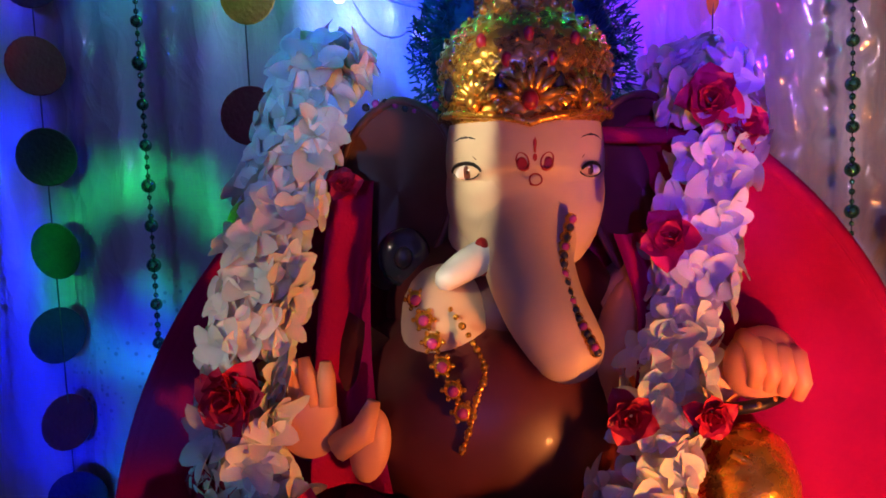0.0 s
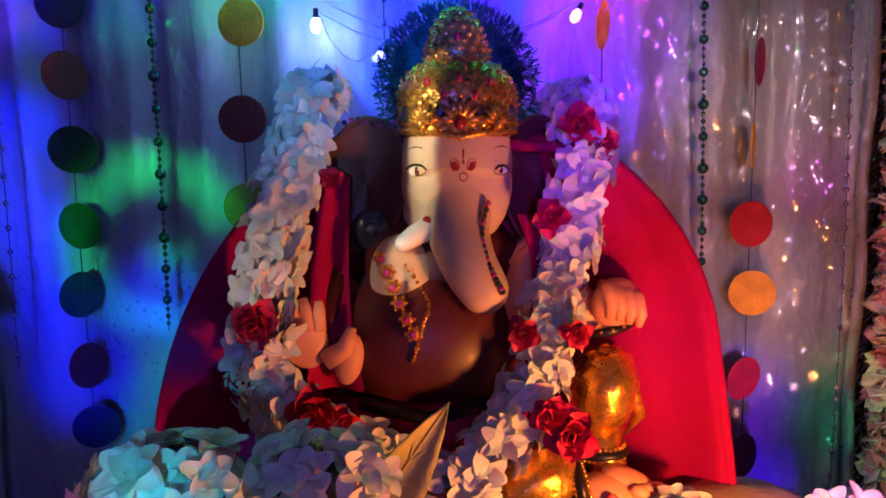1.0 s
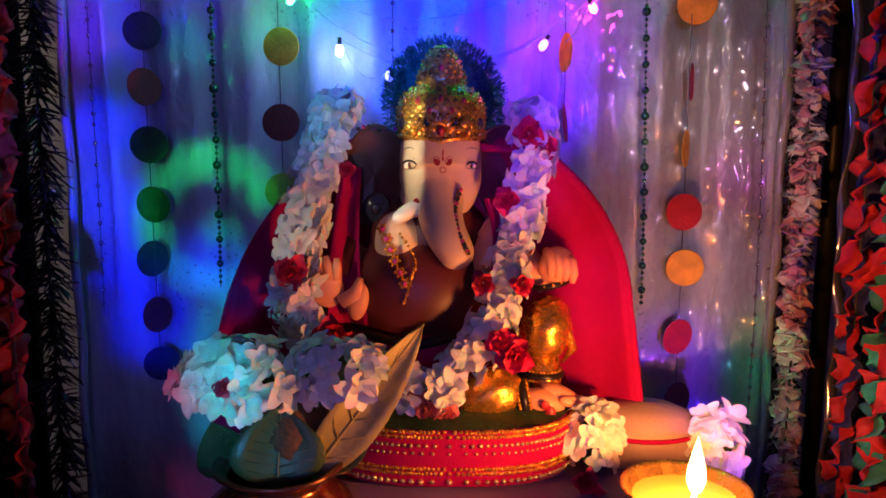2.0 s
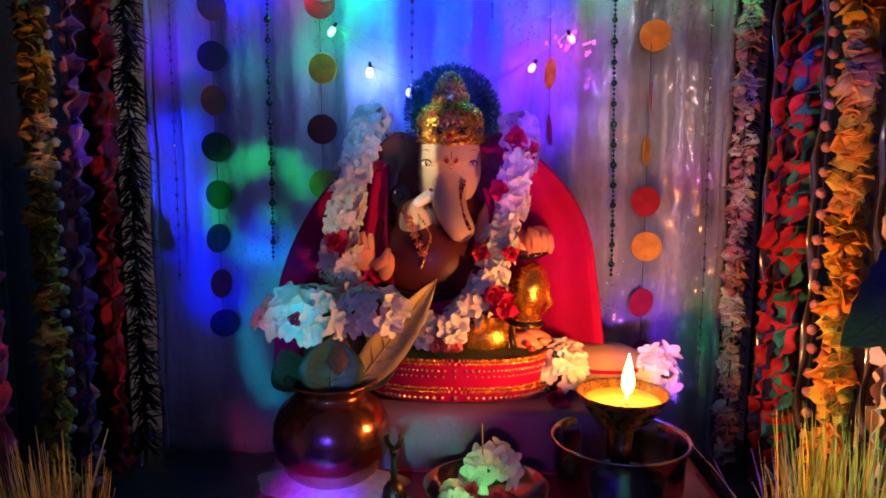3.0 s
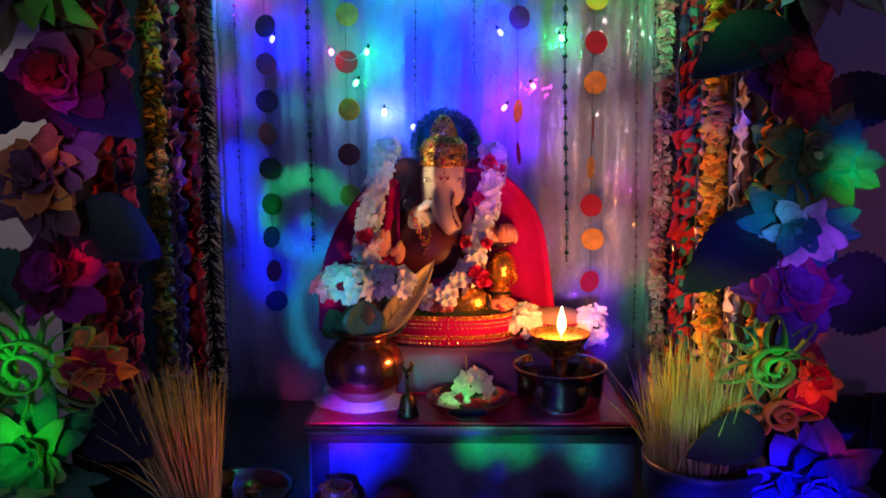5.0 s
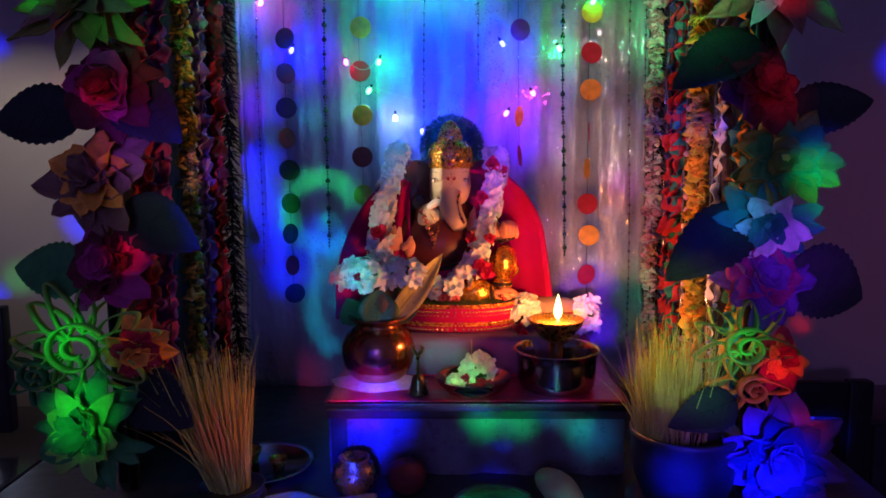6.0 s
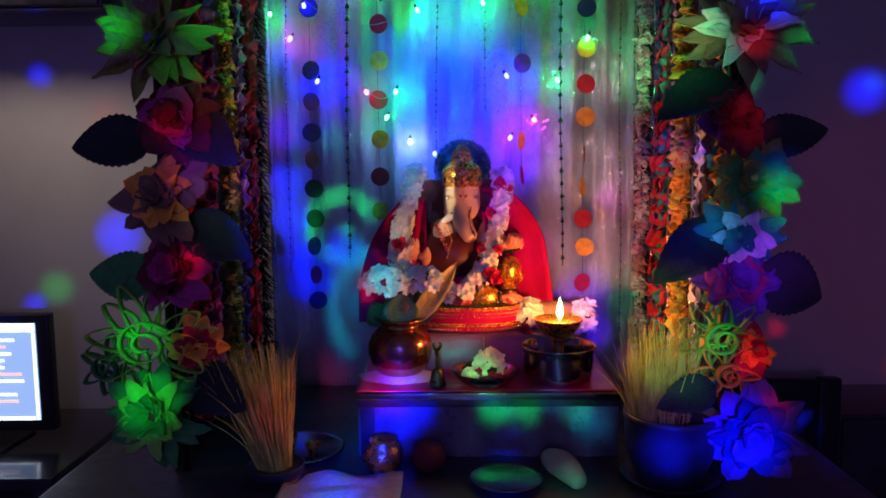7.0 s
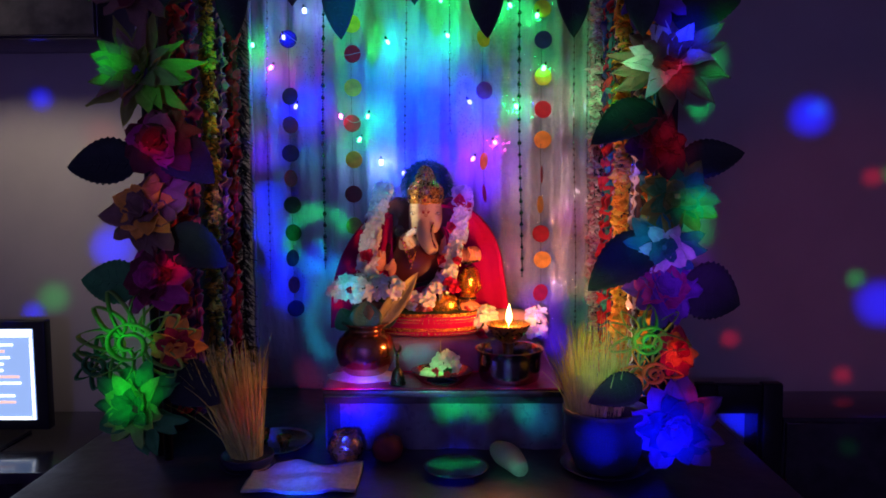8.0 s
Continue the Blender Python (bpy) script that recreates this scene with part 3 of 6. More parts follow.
def string_lights():
    top = thing("string_lights", (0, 0.56, 1.5), "string of small lit coloured bulbs on a thin clear wire", "fairy lights")
    glows = {}
    body = Shape().lathe([(0.0, -0.0085), (0.0030, -0.0074), (0.0048, -0.004), (0.0048, 0.002), (0.0034, 0.0055), (0.0, 0.0065)], n=12)
    sock = mesh_of("socket", Shape().lathe([(0.0, 0.0055), (0.0024, 0.0056), (0.0026, 0.015), (0.0, 0.0155)], n=8), BLACKMETAL)
    rnd = random.Random(9)
    last = None
    for x, z, colour, power in sorted(BULBS, key=lambda r: (-round(r[1] / 0.09), r[0])):
        if colour not in glows:
            soft = tuple(0.10 + 0.90 * c for c in colour)
            glows[colour] = mesh_of("bulb", body, glow("lit_bulb", soft, 11))
        tilt = pose(x, 0.562, z, rnd.uniform(-50, 50), rnd.uniform(-40, 40), 0)
        bulb = part("bulb", glows[colour], None, top, m=tilt)
        part("socket", sock, None, bulb, m=tilt)
        here = Vector((x, 0.564, z + 0.012))
        if last is not None and (here - last).length < 0.45:
            sag = 0.02 + 0.12 * (here - last).length
            line = [last.lerp(here, k / 8) - Vector((0, -0.004, sag * 4 * (k / 8) * (1 - k / 8))) for k in range(9)]
            part("wire", Shape().tube(line, 0.0008, n=5), WIRE, top)
        last = here


string_lights()


# ---- hanging paper garlands and tinsel along the sides ----
def ruffle(x, y, z0, z1, keys, width, twist, name="paper_garland", label="", group="", seed=1, frill=0.35):
    """A crepe paper streamer: twisted ribbons with frilled edges, one part a colour."""
    rnd = random.Random(seed)
    top = thing(name, (x, y, z0), label, "paper garland", group)
    n = int((z1 - z0) / 0.0036)
    for c, key in enumerate(keys):
        ph, jit = c * math.pi / len(keys) + rnd.uniform(0, 1), [rnd.uniform(0.85, 1.12) for _ in range(n + 2)]

        def fn(u, v):
            i = int(v * n)
            s = 2 * u - 1
            z = z1 + (z0 - z1) * v
            a = ph + twist * z + 0.5 * math.sin(z * 31 + ph)
            w = 0.5 * width * jit[i] * (0.8 + 0.25 * math.sin(z * 140 + ph * 3))
            fold = frill * width * abs(s) * math.sin(i * 0.95 + ph * 5 + s)
            return (x + s * w * math.cos(a) - fold * math.sin(a) * 0.6 + 0.006 * math.sin(z * 5 + ph), y + s * w * math.sin(a) + fold * math.cos(a) * 0.6, z + 0.16 * width * s * s * math.sin(i * 0.55))
        s = Shape()
        if frill > 0.5:
            # short crepe tongues set round the cord, drooping and crumpled
            for _ in range(int((z1 - z0) / 0.0026)):
                z, a = rnd.uniform(z0, z1), rnd.uniform(0, 6.283)
                swell = 0.8 + 0.3 * math.sin(z * 75 + ph)
                m = pose(x, y, z, 0, 0, math.degrees(a)) @ pose(0, 0.002, 0, rnd.uniform(-30, 45), rnd.uniform(-50, 50), 0)
                s.blade(m, 0.5 * width * swell * rnd.uniform(0.75, 1.1), 0.55 * width, rnd.uniform(-0.3, 0.4), -0.35, 0, 3, 3, 0.45, 0.0, 0.12, rnd.uniform(0, 6))
        else:
            s.sheet(fn, 6, n)
        strip = part("streamer", s, PAPER[key], top, solid=0.0006)
        if frill > 0.5:
            tagged(strip, kind="stuff")
    part("core", Shape().tube([(x, y, z1 + 0.02), (x, y, z0)], 0.0015, n=5), THREAD, top)


GL, GR = "paper garlands on the dark side", "paper garlands on the flame side"
ruffle(-0.468, 0.480, 0.52, 1.66, ("red", "darkred"), 0.036, 26, label="red twisted crepe paper garland hanging at the side", group=GL, seed=11)
ruffle(-0.470, 0.395, 0.54, 1.66, ("pink", "purple"), 0.032, 60, label="pink and purple twisted crepe paper garland", group=GL, seed=12)
ruffle(-0.470, 0.308, 0.56, 1.66, ("yellow", "olive"), 0.042, 14, label="yellow-green frilled crepe paper garland", group=GL, seed=13, frill=0.6)
ruffle(-0.478, 0.205, 0.56, 1.66, ("purple", "magenta"), 0.036, 50, label="purple twisted crepe paper garland", group=GL, seed=14)
ruffle(-0.480, 0.125, 0.58, 1.66, ("red", "darkred"), 0.040, 35, label="red twisted crepe paper garland near the front", group=GL, seed=15)
ruffle(0.462, 0.560, 0.52, 1.66, ("white", "pink"), 0.042, 20, label="pale pink frilled crepe paper garland", group=GR, seed=21, frill=0.6)
ruffle(0.466, 0.430, 0.54, 1.66, ("red", "navy"), 0.036, 55, label="red and blue twisted crepe paper garland", group=GR, seed=22)
ruffle(0.466, 0.370, 0.54, 1.66, ("red", "teal"), 0.042, 55, label="red and green twisted crepe paper garland", group=GR, seed=23)
ruffle(0.466, 0.248, 0.60, 1.66, ("orange", "yellow"), 0.048, 14, label="orange-yellow frilled crepe paper garland", group=GR, seed=24, frill=0.7)
ruffle(0.478, 0.165, 0.62, 1.66, ("white", "brown"), 0.026, 10, label="white frilled crepe paper garland", group=GR, seed=25)
ruffle(0.490, 0.105, 0.62, 1.66, ("teal", "orange"), 0.040, 40, label="teal and orange crepe paper garland near the front", group=GR, seed=26)


def pompom_string(x, y, z0, z1, key):
    rnd = random.Random(71)
    top = thing("pompom_string", (x, y, z0), "string of small pale paper balls hanging between the garlands", "paper garland")
    part("thread", Shape().tube([(x, y, z1), (x, y, z0)], 0.0007, n=5), THREAD, top)
    s = Shape().ball((0, 0, 0), 0.0060, nu=14, nv=10)
    s.v = [tuple(Vector(q) * (1 + 0.35 * noise.noise(Vector(q) * 420))) for q in s.v]
    ball = mesh_of("paper_ball", s, PAPER[key])
    z = z1
    while z > z0:
        part("paper_ball", ball, None, top, m=pose(x + rnd.uniform(-0.002, 0.002), y, z, rnd.uniform(0, 180), 0, rnd.uniform(0, 180)))
        z -= rnd.uniform(0.022, 0.032)


pompom_string(0.464, 0.305, 0.62, 1.64, "pink")
pompom_string(-0.472, 0.350, 0.62, 1.64, "white")


def foil_strip(x, y, z0, z1):
    top = thing("foil_ribbon", (x, y, z0), "narrow crinkled silver foil ribbon hanging among the garlands", "ribbon", "silver foil ribbons")
    part("ribbon", Shape().sheet(lambda u, v: (x + 0.010 * (u - 0.5) + 0.003 * math.sin(v * 25), y + 0.005 * math.sin(v * 60 + u), z1 + (z0 - z1) * v), 2, 110), CRYSTAL, top, solid=0.0005)


foil_strip(0.470, 0.475, 0.60, 1.64)
foil_strip(0.470, 0.335, 0.66, 1.64)
foil_strip(0.480, 0.205, 0.70, 1.64)


def tinsel(x, y, z0, z1, radius, material, label, seed):
    rnd = random.Random(seed)
    top = thing("tinsel_garland", (x, y, z0), label, "tinsel", "tinsel garlands")
    s = Shape()
    for _ in range(1900):
        z, a = rnd.uniform(z0, z1), rnd.uniform(0, 6.28)
        d = Vector((math.cos(a), math.sin(a), rnd.uniform(-0.9, 0.5))).normalized()
        p, w = Vector((x, y, z)), Vector((rnd.uniform(-1, 1), rnd.uniform(-1, 1), rnd.uniform(-1, 1))).cross(d).normalized() * 0.0016
        r = radius * rnd.uniform(0.6, 1.1)
        q = p + d * r * 0.5 + Vector((0, 0, -0.004))
        e = p + d * r + Vector((0, 0, -0.012))
        s.add([p - w, p + w, q + w, q - w, e + w * 0.6, e - w * 0.6], [(0, 1, 2, 3), (3, 2, 4, 5)])
    tagged(part("foil_fringe", s, material, top, smooth=False), kind="stuff")
    part("core", Shape().tube([(x, y, z1), (x, y, z0)], 0.002, n=6), THREAD, top)


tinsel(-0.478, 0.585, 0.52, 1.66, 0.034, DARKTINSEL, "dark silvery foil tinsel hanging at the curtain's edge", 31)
tinsel(0.478, 0.610, 0.52, 1.66, 0.030, TINSEL, "brown coppery foil tinsel hanging at the curtain's edge", 32)


# ---- tables ----
def low_table():
    top = thing("display_table", (0, 0.15, -0.25), "large dark polished table under the shrine", "table")
    part("tabletop", Shape().box((-0.72, -0.36, 0.465), (0.72, 0.70, 0.50), 0, 0.004), TABLETOP, top)
    for x in (-0.67, 0.67):
        for y in (-0.31, 0.65):
            part("leg", Shape().box((x - 0.025, y - 0.025, -0.25), (x + 0.025, y + 0.025, 0.465), 0, 0.003), DARKWOOD, top)


low_table()


def chowki():
    top = thing("low_altar_stool", (0.07, 0.35, 0.50), "low black lacquered altar stool with a red cloth on it", "altar stool")
    part("board", Shape().box((-0.185, 0.118, 0.602), (0.322, 0.585, 0.630), 0, 0.004), DARKWOOD, top)
    part("front_drape", Shape().sheet(lambda u, v: (-0.183 + 0.503 * u, 0.126 + 0.004 * math.sin(26 * u) + 0.002 * math.sin(61 * u + 1), 0.502 + 0.100 * v), 90, 4), PANEL, top)
    for x in (-0.165, 0.302):
        for y in (0.14, 0.56):
            part("leg", Shape().box((x - 0.016, y - 0.012, 0.50), (x + 0.016, y + 0.02, 0.602), 0, 0.003), DARKWOOD, top)
    cloth = thing("altar_cloth", (0.07, 0.35, 0.631), "red cloth spread over the altar stool", "cloth")

    def fn(u, v):
        x, y = -0.187 + 0.511 * u, 0.116 + 0.46 * v
        z = 0.6335 + 0.0012 * noise.noise((x * 18, y * 18, 2)) + 0.001
        return (x, y, z)
    part("sheet", Shape().sheet(fn, 60, 50), TABLECLOTH, cloth, solid=0.002)
    part("edge_ribbon", Shape().box((-0.186, 0.113, 0.618), (0.323, 0.1165, 0.6315), 0, 0.001), STEEL, cloth, "narrow silvery edge ribbon")


chowki()


def platform():
    top = thing("idol_platform", (0.06, 0.38, 0.636), "small platform wrapped in pale pinkish satin under the idol", "platform")

    def fn(u, v):
        # a soft rounded block, as a superellipse that closes at the top
        a = 2 * math.pi * u
        k = [0.985, 1.0, 1.0, 0.985, 0.93, 0.5, 0.0][round(v * 6)]
        z = [0.0, 0.01, 0.065, 0.073, 0.077, 0.0775, 0.078][round(v * 6)]
        c, s = math.cos(a), math.sin(a)
        e = 0.28
        x = math.copysign(abs(c) ** e, c) * 0.175 * k
        y = math.copysign(abs(s) ** e, s) * 0.15 * k
        w = 0.0025 * math.sin(a * 23) * (1 - v)
        return (0.055 + x, 0.395 + y + w, 0.6365 + z)
    part("satin_cover", Shape().sheet(fn, 120, 6, 0, True), PALECLOTH, top)
    part("hem_cord", Shape().tube([Vector(fn(k / 120, 1 / 6)) + Vector((0, -0.001, -0.006)) for k in range(121)], 0.0018, n=6), REDCLOTH, top, "thin red cord along the hem")


platform()


# ---- the throne back ----
def throne():
    top = thing("red_throne_back", (0.02, 0.45, 0.715), "tall rounded backrest draped with red velvet behind the idol", "throne back")
    cx = 0.018

    def half(z, s):
        k = min(1, max(0, (1.045 - z) / 0.30))
        left = 0.222 * (1 - (1 - k) ** 2.3) ** 0.62 + 0.003
        j = min(1, max(0, (1.045 - z) / 0.205))
        right = 0.186 * (1 - (1 - j) ** 2.3) ** 0.60 + 0.003 + 0.018 * min(1, max(0, (0.86 - z) / 0.145))
        return left if s < 0 else right

    def fn(u, v):
        s = 2 * u - 1
        z = 0.716 + 0.303 * v
        w = half(z, s)
        x = cx + s * w
        y = 0.462 - 0.080 * abs(s) ** 2.2 * (1 - 0.4 * v) + 0.004 * math.sin(s * 9 + 4 * v) + 0.003 * math.sin(s * 23)
        if s > 0.50:
            y -= 0.034 * min(1, (s - 0.50) / 0.03)
        return (x, y, z)
    part("velvet", Shape().sheet(fn, 70, 50), REDCLOTH, top, solid=0.008)
    roll = [Vector(fn(0.0 if k <= 30 else 1.0, (k if k <= 30 else 60 - k) / 30)) for k in range(61)]
    part("edge_roll", Shape().tube(roll, 0.0042, n=8), REDCLOTH, top)


throne()


# ---- the idol's base ----
def idol_base():
    top = thing("oval_pedestal", (0.033, 0.37, 0.716), "oval base with red cloth band, gold sequin borders and green top", "idol base")
    cx, cy, rx, ry = 0.033, 0.368, 0.121, 0.102

    def ring(a, k=1.0):
        c, s = math.cos(a), math.sin(a)
        e = 0.72
        return cx + math.copysign(abs(c) ** e, c) * rx * k, cy + math.copysign(abs(s) ** e, s) * ry * k

    def wall(u, v):
        x, y = ring(2 * math.pi * u, [0.99, 1.0, 1.0, 1.0, 0.975][round(v * 4)])
        return (x, y, 0.7165 + [0, 0.004, 0.025, 0.048, 0.0515][round(v * 4)])
    part("band", Shape().sheet(wall, 90, 4, 0, True), REDCLOTH, top, "red cloth band")

    def lid(u, v):
        x, y = ring(2 * math.pi * u, 0.975 * (1 - v) + 0.001)
        return (x, y, 0.768 + 0.004 * v + 0.0015 * math.sin(u * 40 + v * 9))
    part("green_top", Shape().sheet(lid, 60, 8, 0, True), GREENCLOTH, top, "dark green cloth top")
    for name, z, count, size, material, rows in (("upper_sequin_border", 0.7625, 150, 0.0020, GOLD, 2), ("upper_stud_band", 0.7545, 74, 0.0022, SEQUIN, 1), ("middle_stud_band", 0.7475, 60, 0.0017, SEQUIN, 1),
                                                  ("lower_sequin_border", 0.7290, 150, 0.0020, GOLD, 2), ("lower_stud_band", 0.7215, 56, 0.0030, SEQUIN, 1)):
        trim = Shape()
        rnd = random.Random(int(z * 1e4))
        for row in range(rows):
            for i in range(count):
                a = math.pi + math.pi * (i + 0.5 * (row % 2)) / count
                x, y = ring(a, 1.003)
                q = rnd.uniform(0.7, 1.1)
                trim.ball((x, y, z + row * 0.0042 + rnd.uniform(-0.0003, 0.0003)), (1.15 * size * q, size, size * q), 0, (rnd.uniform(-20, 20), rnd.uniform(-25, 25), math.degrees(a)), 6, 4)
        tagged(part(name, trim, material, top, "small metallic studs sewn on the band"), kind="stuff")


idol_base()

# ---- the idol: one mesh ----
SKIN, PCH, MRN, EARM, GLD, RDP, BLK, IVO, GM, DGM, RCL = range(11)


def seat(p):
    """Sets the idol and what it wears a hand further back on its base, at its full size."""
    return Vector((0.010 + 1.06 * (p[0] - 0.010), p[1] + 0.032, 1.0 + 1.055 * (p[2] - 1.0)))


def idol():
    s = Shape()
    H = Vector((0.022, 0.362, 0.985))
    # belly, chest, lap
    s.ball((0.000, 0.372, 0.872), (0.074, 0.062, 0.066), MRN, nu=32, nv=20)
    s.ball((0.010, 0.378, 0.925), (0.060, 0.046, 0.045), MRN, nu=24, nv=16)
    s.ball((-0.012, 0.3525, 0.9110), (0.026, 0.0225, 0.046), SKIN, (20, -22, 18), 26, 18)
    s.ball((0.064, 0.350, 0.905), (0.013, 0.016, 0.040), PCH, (0, 12, 0))
    s.tube([(-0.045, 0.318, 0.842), (0.0, 0.306, 0.8335), (0.045, 0.316, 0.842)], 0.005, BLK)
    s.ball((0.00, 0.37, 0.822), (0.075, 0.068, 0.030), RCL)
    # head and cheeks
    s.ball(H, (0.0385, 0.036, 0.046), SKIN, nu=28, nv=20)
    s.ball((0.003, 0.362, 0.965), (0.019, 0.020, 0.028), SKIN, (0, -6, 0))
    s.ball((0.034, 0.362, 0.966), (0.018, 0.020, 0.028), SKIN, (0, 12, 0))
    # trunk sweeping down to one side
    # face and trunk in one sweep: centre, half width, half depth
    rows = [(0.022, 0.368, 1.030, 0.033, 0.033), (0.022, 0.362, 1.012, 0.0372, 0.0375), (0.022, 0.360, 0.996, 0.0380, 0.0372), (0.022, 0.357, 0.984, 0.0350, 0.0350),
            (0.0218, 0.351, 0.973, 0.0290, 0.0305), (0.0216, 0.343, 0.963, 0.0238, 0.0250), (0.0220, 0.334, 0.953, 0.0208, 0.0212), (0.0245, 0.325, 0.943, 0.0194, 0.0192),
            (0.0280, 0.317, 0.934, 0.0184, 0.0180), (0.0325, 0.312, 0.926, 0.0174, 0.0172), (0.0365, 0.310, 0.9195, 0.0164, 0.0165)]

    def face(u, v):
        c = along([r[:3] for r in rows], v)
        d = (along([r[:3] for r in rows], v + 0.01) - along([r[:3] for r in rows], v - 0.01)).normalized()
        w = along([(r[3], r[4], 0) for r in rows], v)
        a = 2 * math.pi * u
        side = Vector((1, 0, 0)) - d * d.x
        return c + side.normalized() * w.x * math.cos(a) + d.cross(side.normalized()) * w.y * math.sin(a) * (1 + 0.010 * max(0, v - 0.5) * math.sin(v * 95))
    s.sheet(face, 40, 56, SKIN, True)
    line = [Vector(r[:3]) for r in rows[4:]]
    s.ball(along(line, 0.9999), 0.0163, SKIN)
    for k in range(17):
        p = along(line, 0.02 + k * 0.061) + Vector((0.60, -0.80, 0.05)) * (0.0310, 0.0290, 0.0266, 0.0250, 0.0236, 0.0224, 0.0215, 0.0209, 0.0204, 0.0199, 0.0194, 0.0190, 0.0187, 0.0184, 0.0181, 0.0178, 0.0175)[k]
        s.ball(p, 0.0028, GLD, nu=8, nv=6)
        s.ball(p + Vector((0.0005, -0.0019, 0)), 0.0019, DGM if k % 3 else GM, nu=8, nv=5)
    # tusks
    s.tube([along([(0.003, 0.334, 0.958), (-0.008, 0.325, 0.953), (-0.019, 0.318, 0.946)], k / 8) for k in range(9)], [0.0078, 0.0078, 0.0077, 0.0075, 0.0071, 0.0066, 0.0060, 0.0050, 0.0022], IVO, 16)
    s.ball((0.0005, 0.329, 0.957), (0.0045, 0.004, 0.009), RDP)

    # ears: broad folded flaps, their shade put into the brown
    def ear(sx, cx):
        def fn(u, v):
            a, r = 2 * math.pi * u, v
            x = cx + sx * (0.030 * r * math.cos(a) + 0.004 * r * math.sin(2 * a))
            z = 0.985 + 0.047 * r * math.sin(a) - 0.012 * r * (math.cos(a) > 0) * math.cos(a)
            y = 0.380 + 0.010 * r * math.cos(a) - 0.010 * r * r + 0.006 * math.sin(3 * a) * r * (1 - r)
            return (x, y, z)
        s.sheet(fn, 40, 8, EARM, True)
        s.sheet(lambda u, v: Vector(fn(1 - u, v)) + Vector((0, 0.007 * (1 - v * v) + 0.001, 0)), 40, 8, EARM, True)
        s.tube([fn(k / 40, 0.985) for k in range(41)], 0.0022, EARM, 6)
        s.tube([(cx - 0.002, 0.366, 0.965 - 0.0015 * k) for k in range(6)], 0.0016, GLD, 6)
        s.ball((cx - 0.001, 0.364, 0.952), (0.006, 0.005, 0.008), GLD)
    ear(-1, -0.042)
    ear(1, 0.082)
    # beads along the top of one ear and a dark ornament below it
    for k in range(8):
        s.ball((-0.056 + 0.0050 * k, 0.3720 - 0.0004 * k, 1.0285 + 0.0022 * math.sin(k * 0.9)), 0.0021, GM if k % 2 else DGM, nu=8, nv=6)
    s.ball((-0.038, 0.3600, 0.954), (0.0135, 0.0050, 0.0150), DGM, (0, 12, 0), 14, 10)
    s.ball((-0.038, 0.3555, 0.954), (0.0050, 0.0030, 0.0060), DGM, (0, 12, 0), 10, 8)
    # eyes, brows, mark on the brow
    def skin(x, z):
        """The depth of the face's front at x, z."""
        for a, b in zip(rows, rows[1:]):
            if a[2] >= z >= b[2]:
                f = (a[2] - z) / (a[2] - b[2])
                cx, cy, wx, wy = [a[i] + (b[i] - a[i]) * f for i in (0, 1, 3, 4)]
                return cy - wy * math.sqrt(max(0.04, 1 - ((x - cx) / wx) ** 2))
        return 0.33

    def drawn(points, radius, material):
        """A painted stroke that follows the skin."""
        s.tube([(x, skin(x, z) - 0.0001, z) for x, z in points], radius, material, 6)
    for sx in (-1, 1):
        ex, ez = 0.022 + (0.0288 if sx > 0 else -0.0280), 0.9955
        lean, q = -sx * 47, (0.72 if sx > 0 else 1.0)
        y = skin(ex, ez)
        s.ball((ex, y + 0.0010, ez), (0.0068 * q, 0.0018, 0.0033 * q), IVO, (0, 8 * sx, lean), 16, 10)
        s.ball((ex - sx * 0.0004, y + 0.0001, ez - 0.0002), (0.0032 * q, 0.0016, 0.0031 * q), EARM, (0, 0, lean), 12, 8)
        s.ball((ex - sx * 0.0004, y - 0.0011, ez - 0.0002), (0.0015, 0.0007, 0.0016), BLK, (0, 0, lean), 8, 6)
        s.ball((ex - sx * 0.0012, y - 0.0014, ez + 0.0010), 0.0005, IVO, nu=6, nv=4)
        arc = [(ex + sx * 0.0066 * q * math.cos(a), ez + q * (0.0040 if a < 2.4 else 0.0034) * math.sin(a)) for a in np.linspace(-0.15, 3.1, 11)]
        s.tube([(x, skin(x, z) - 0.0008, z) for x, z in arc], [0.0004 + 0.0006 * math.sin(k / 10 * 3.0) for k in range(11)], BLK, 6)
        drawn([(ex + sx * 0.0060 * math.cos(a), ez - 0.0034 * math.sin(a)) for a in np.linspace(0.2, 2.9, 9)], 0.0003, BLK)
        drawn([(ex + sx * 0.0055 * math.cos(a), ez + 0.0028 + 0.0052 * math.sin(a)) for a in np.linspace(0.5, 2.6, 9)], 0.0003, EARM)
        drawn([(ex - sx * 0.0005 + sx * 0.0078 * math.cos(a), 1.0050 + 0.0062 * math.sin(a)) for a in np.linspace(0.25, 2.9, 11)], [0.0002 + 0.0006 * math.sin(k / 10 * 3.1) for k in range(11)], BLK)
    mx, mz = 0.0245, 0.9995
    drawn([(mx, mz + 0.0040), (mx + 0.0001, mz + 0.0085), (mx, mz + 0.0130)], [0.0006, 0.0012, 0.0003], RDP)
    s.ball((mx, skin(mx, mz + 0.0020) + 0.0003, mz + 0.0020), (0.0011, 0.0007, 0.0021), RDP, nu=10, nv=8)
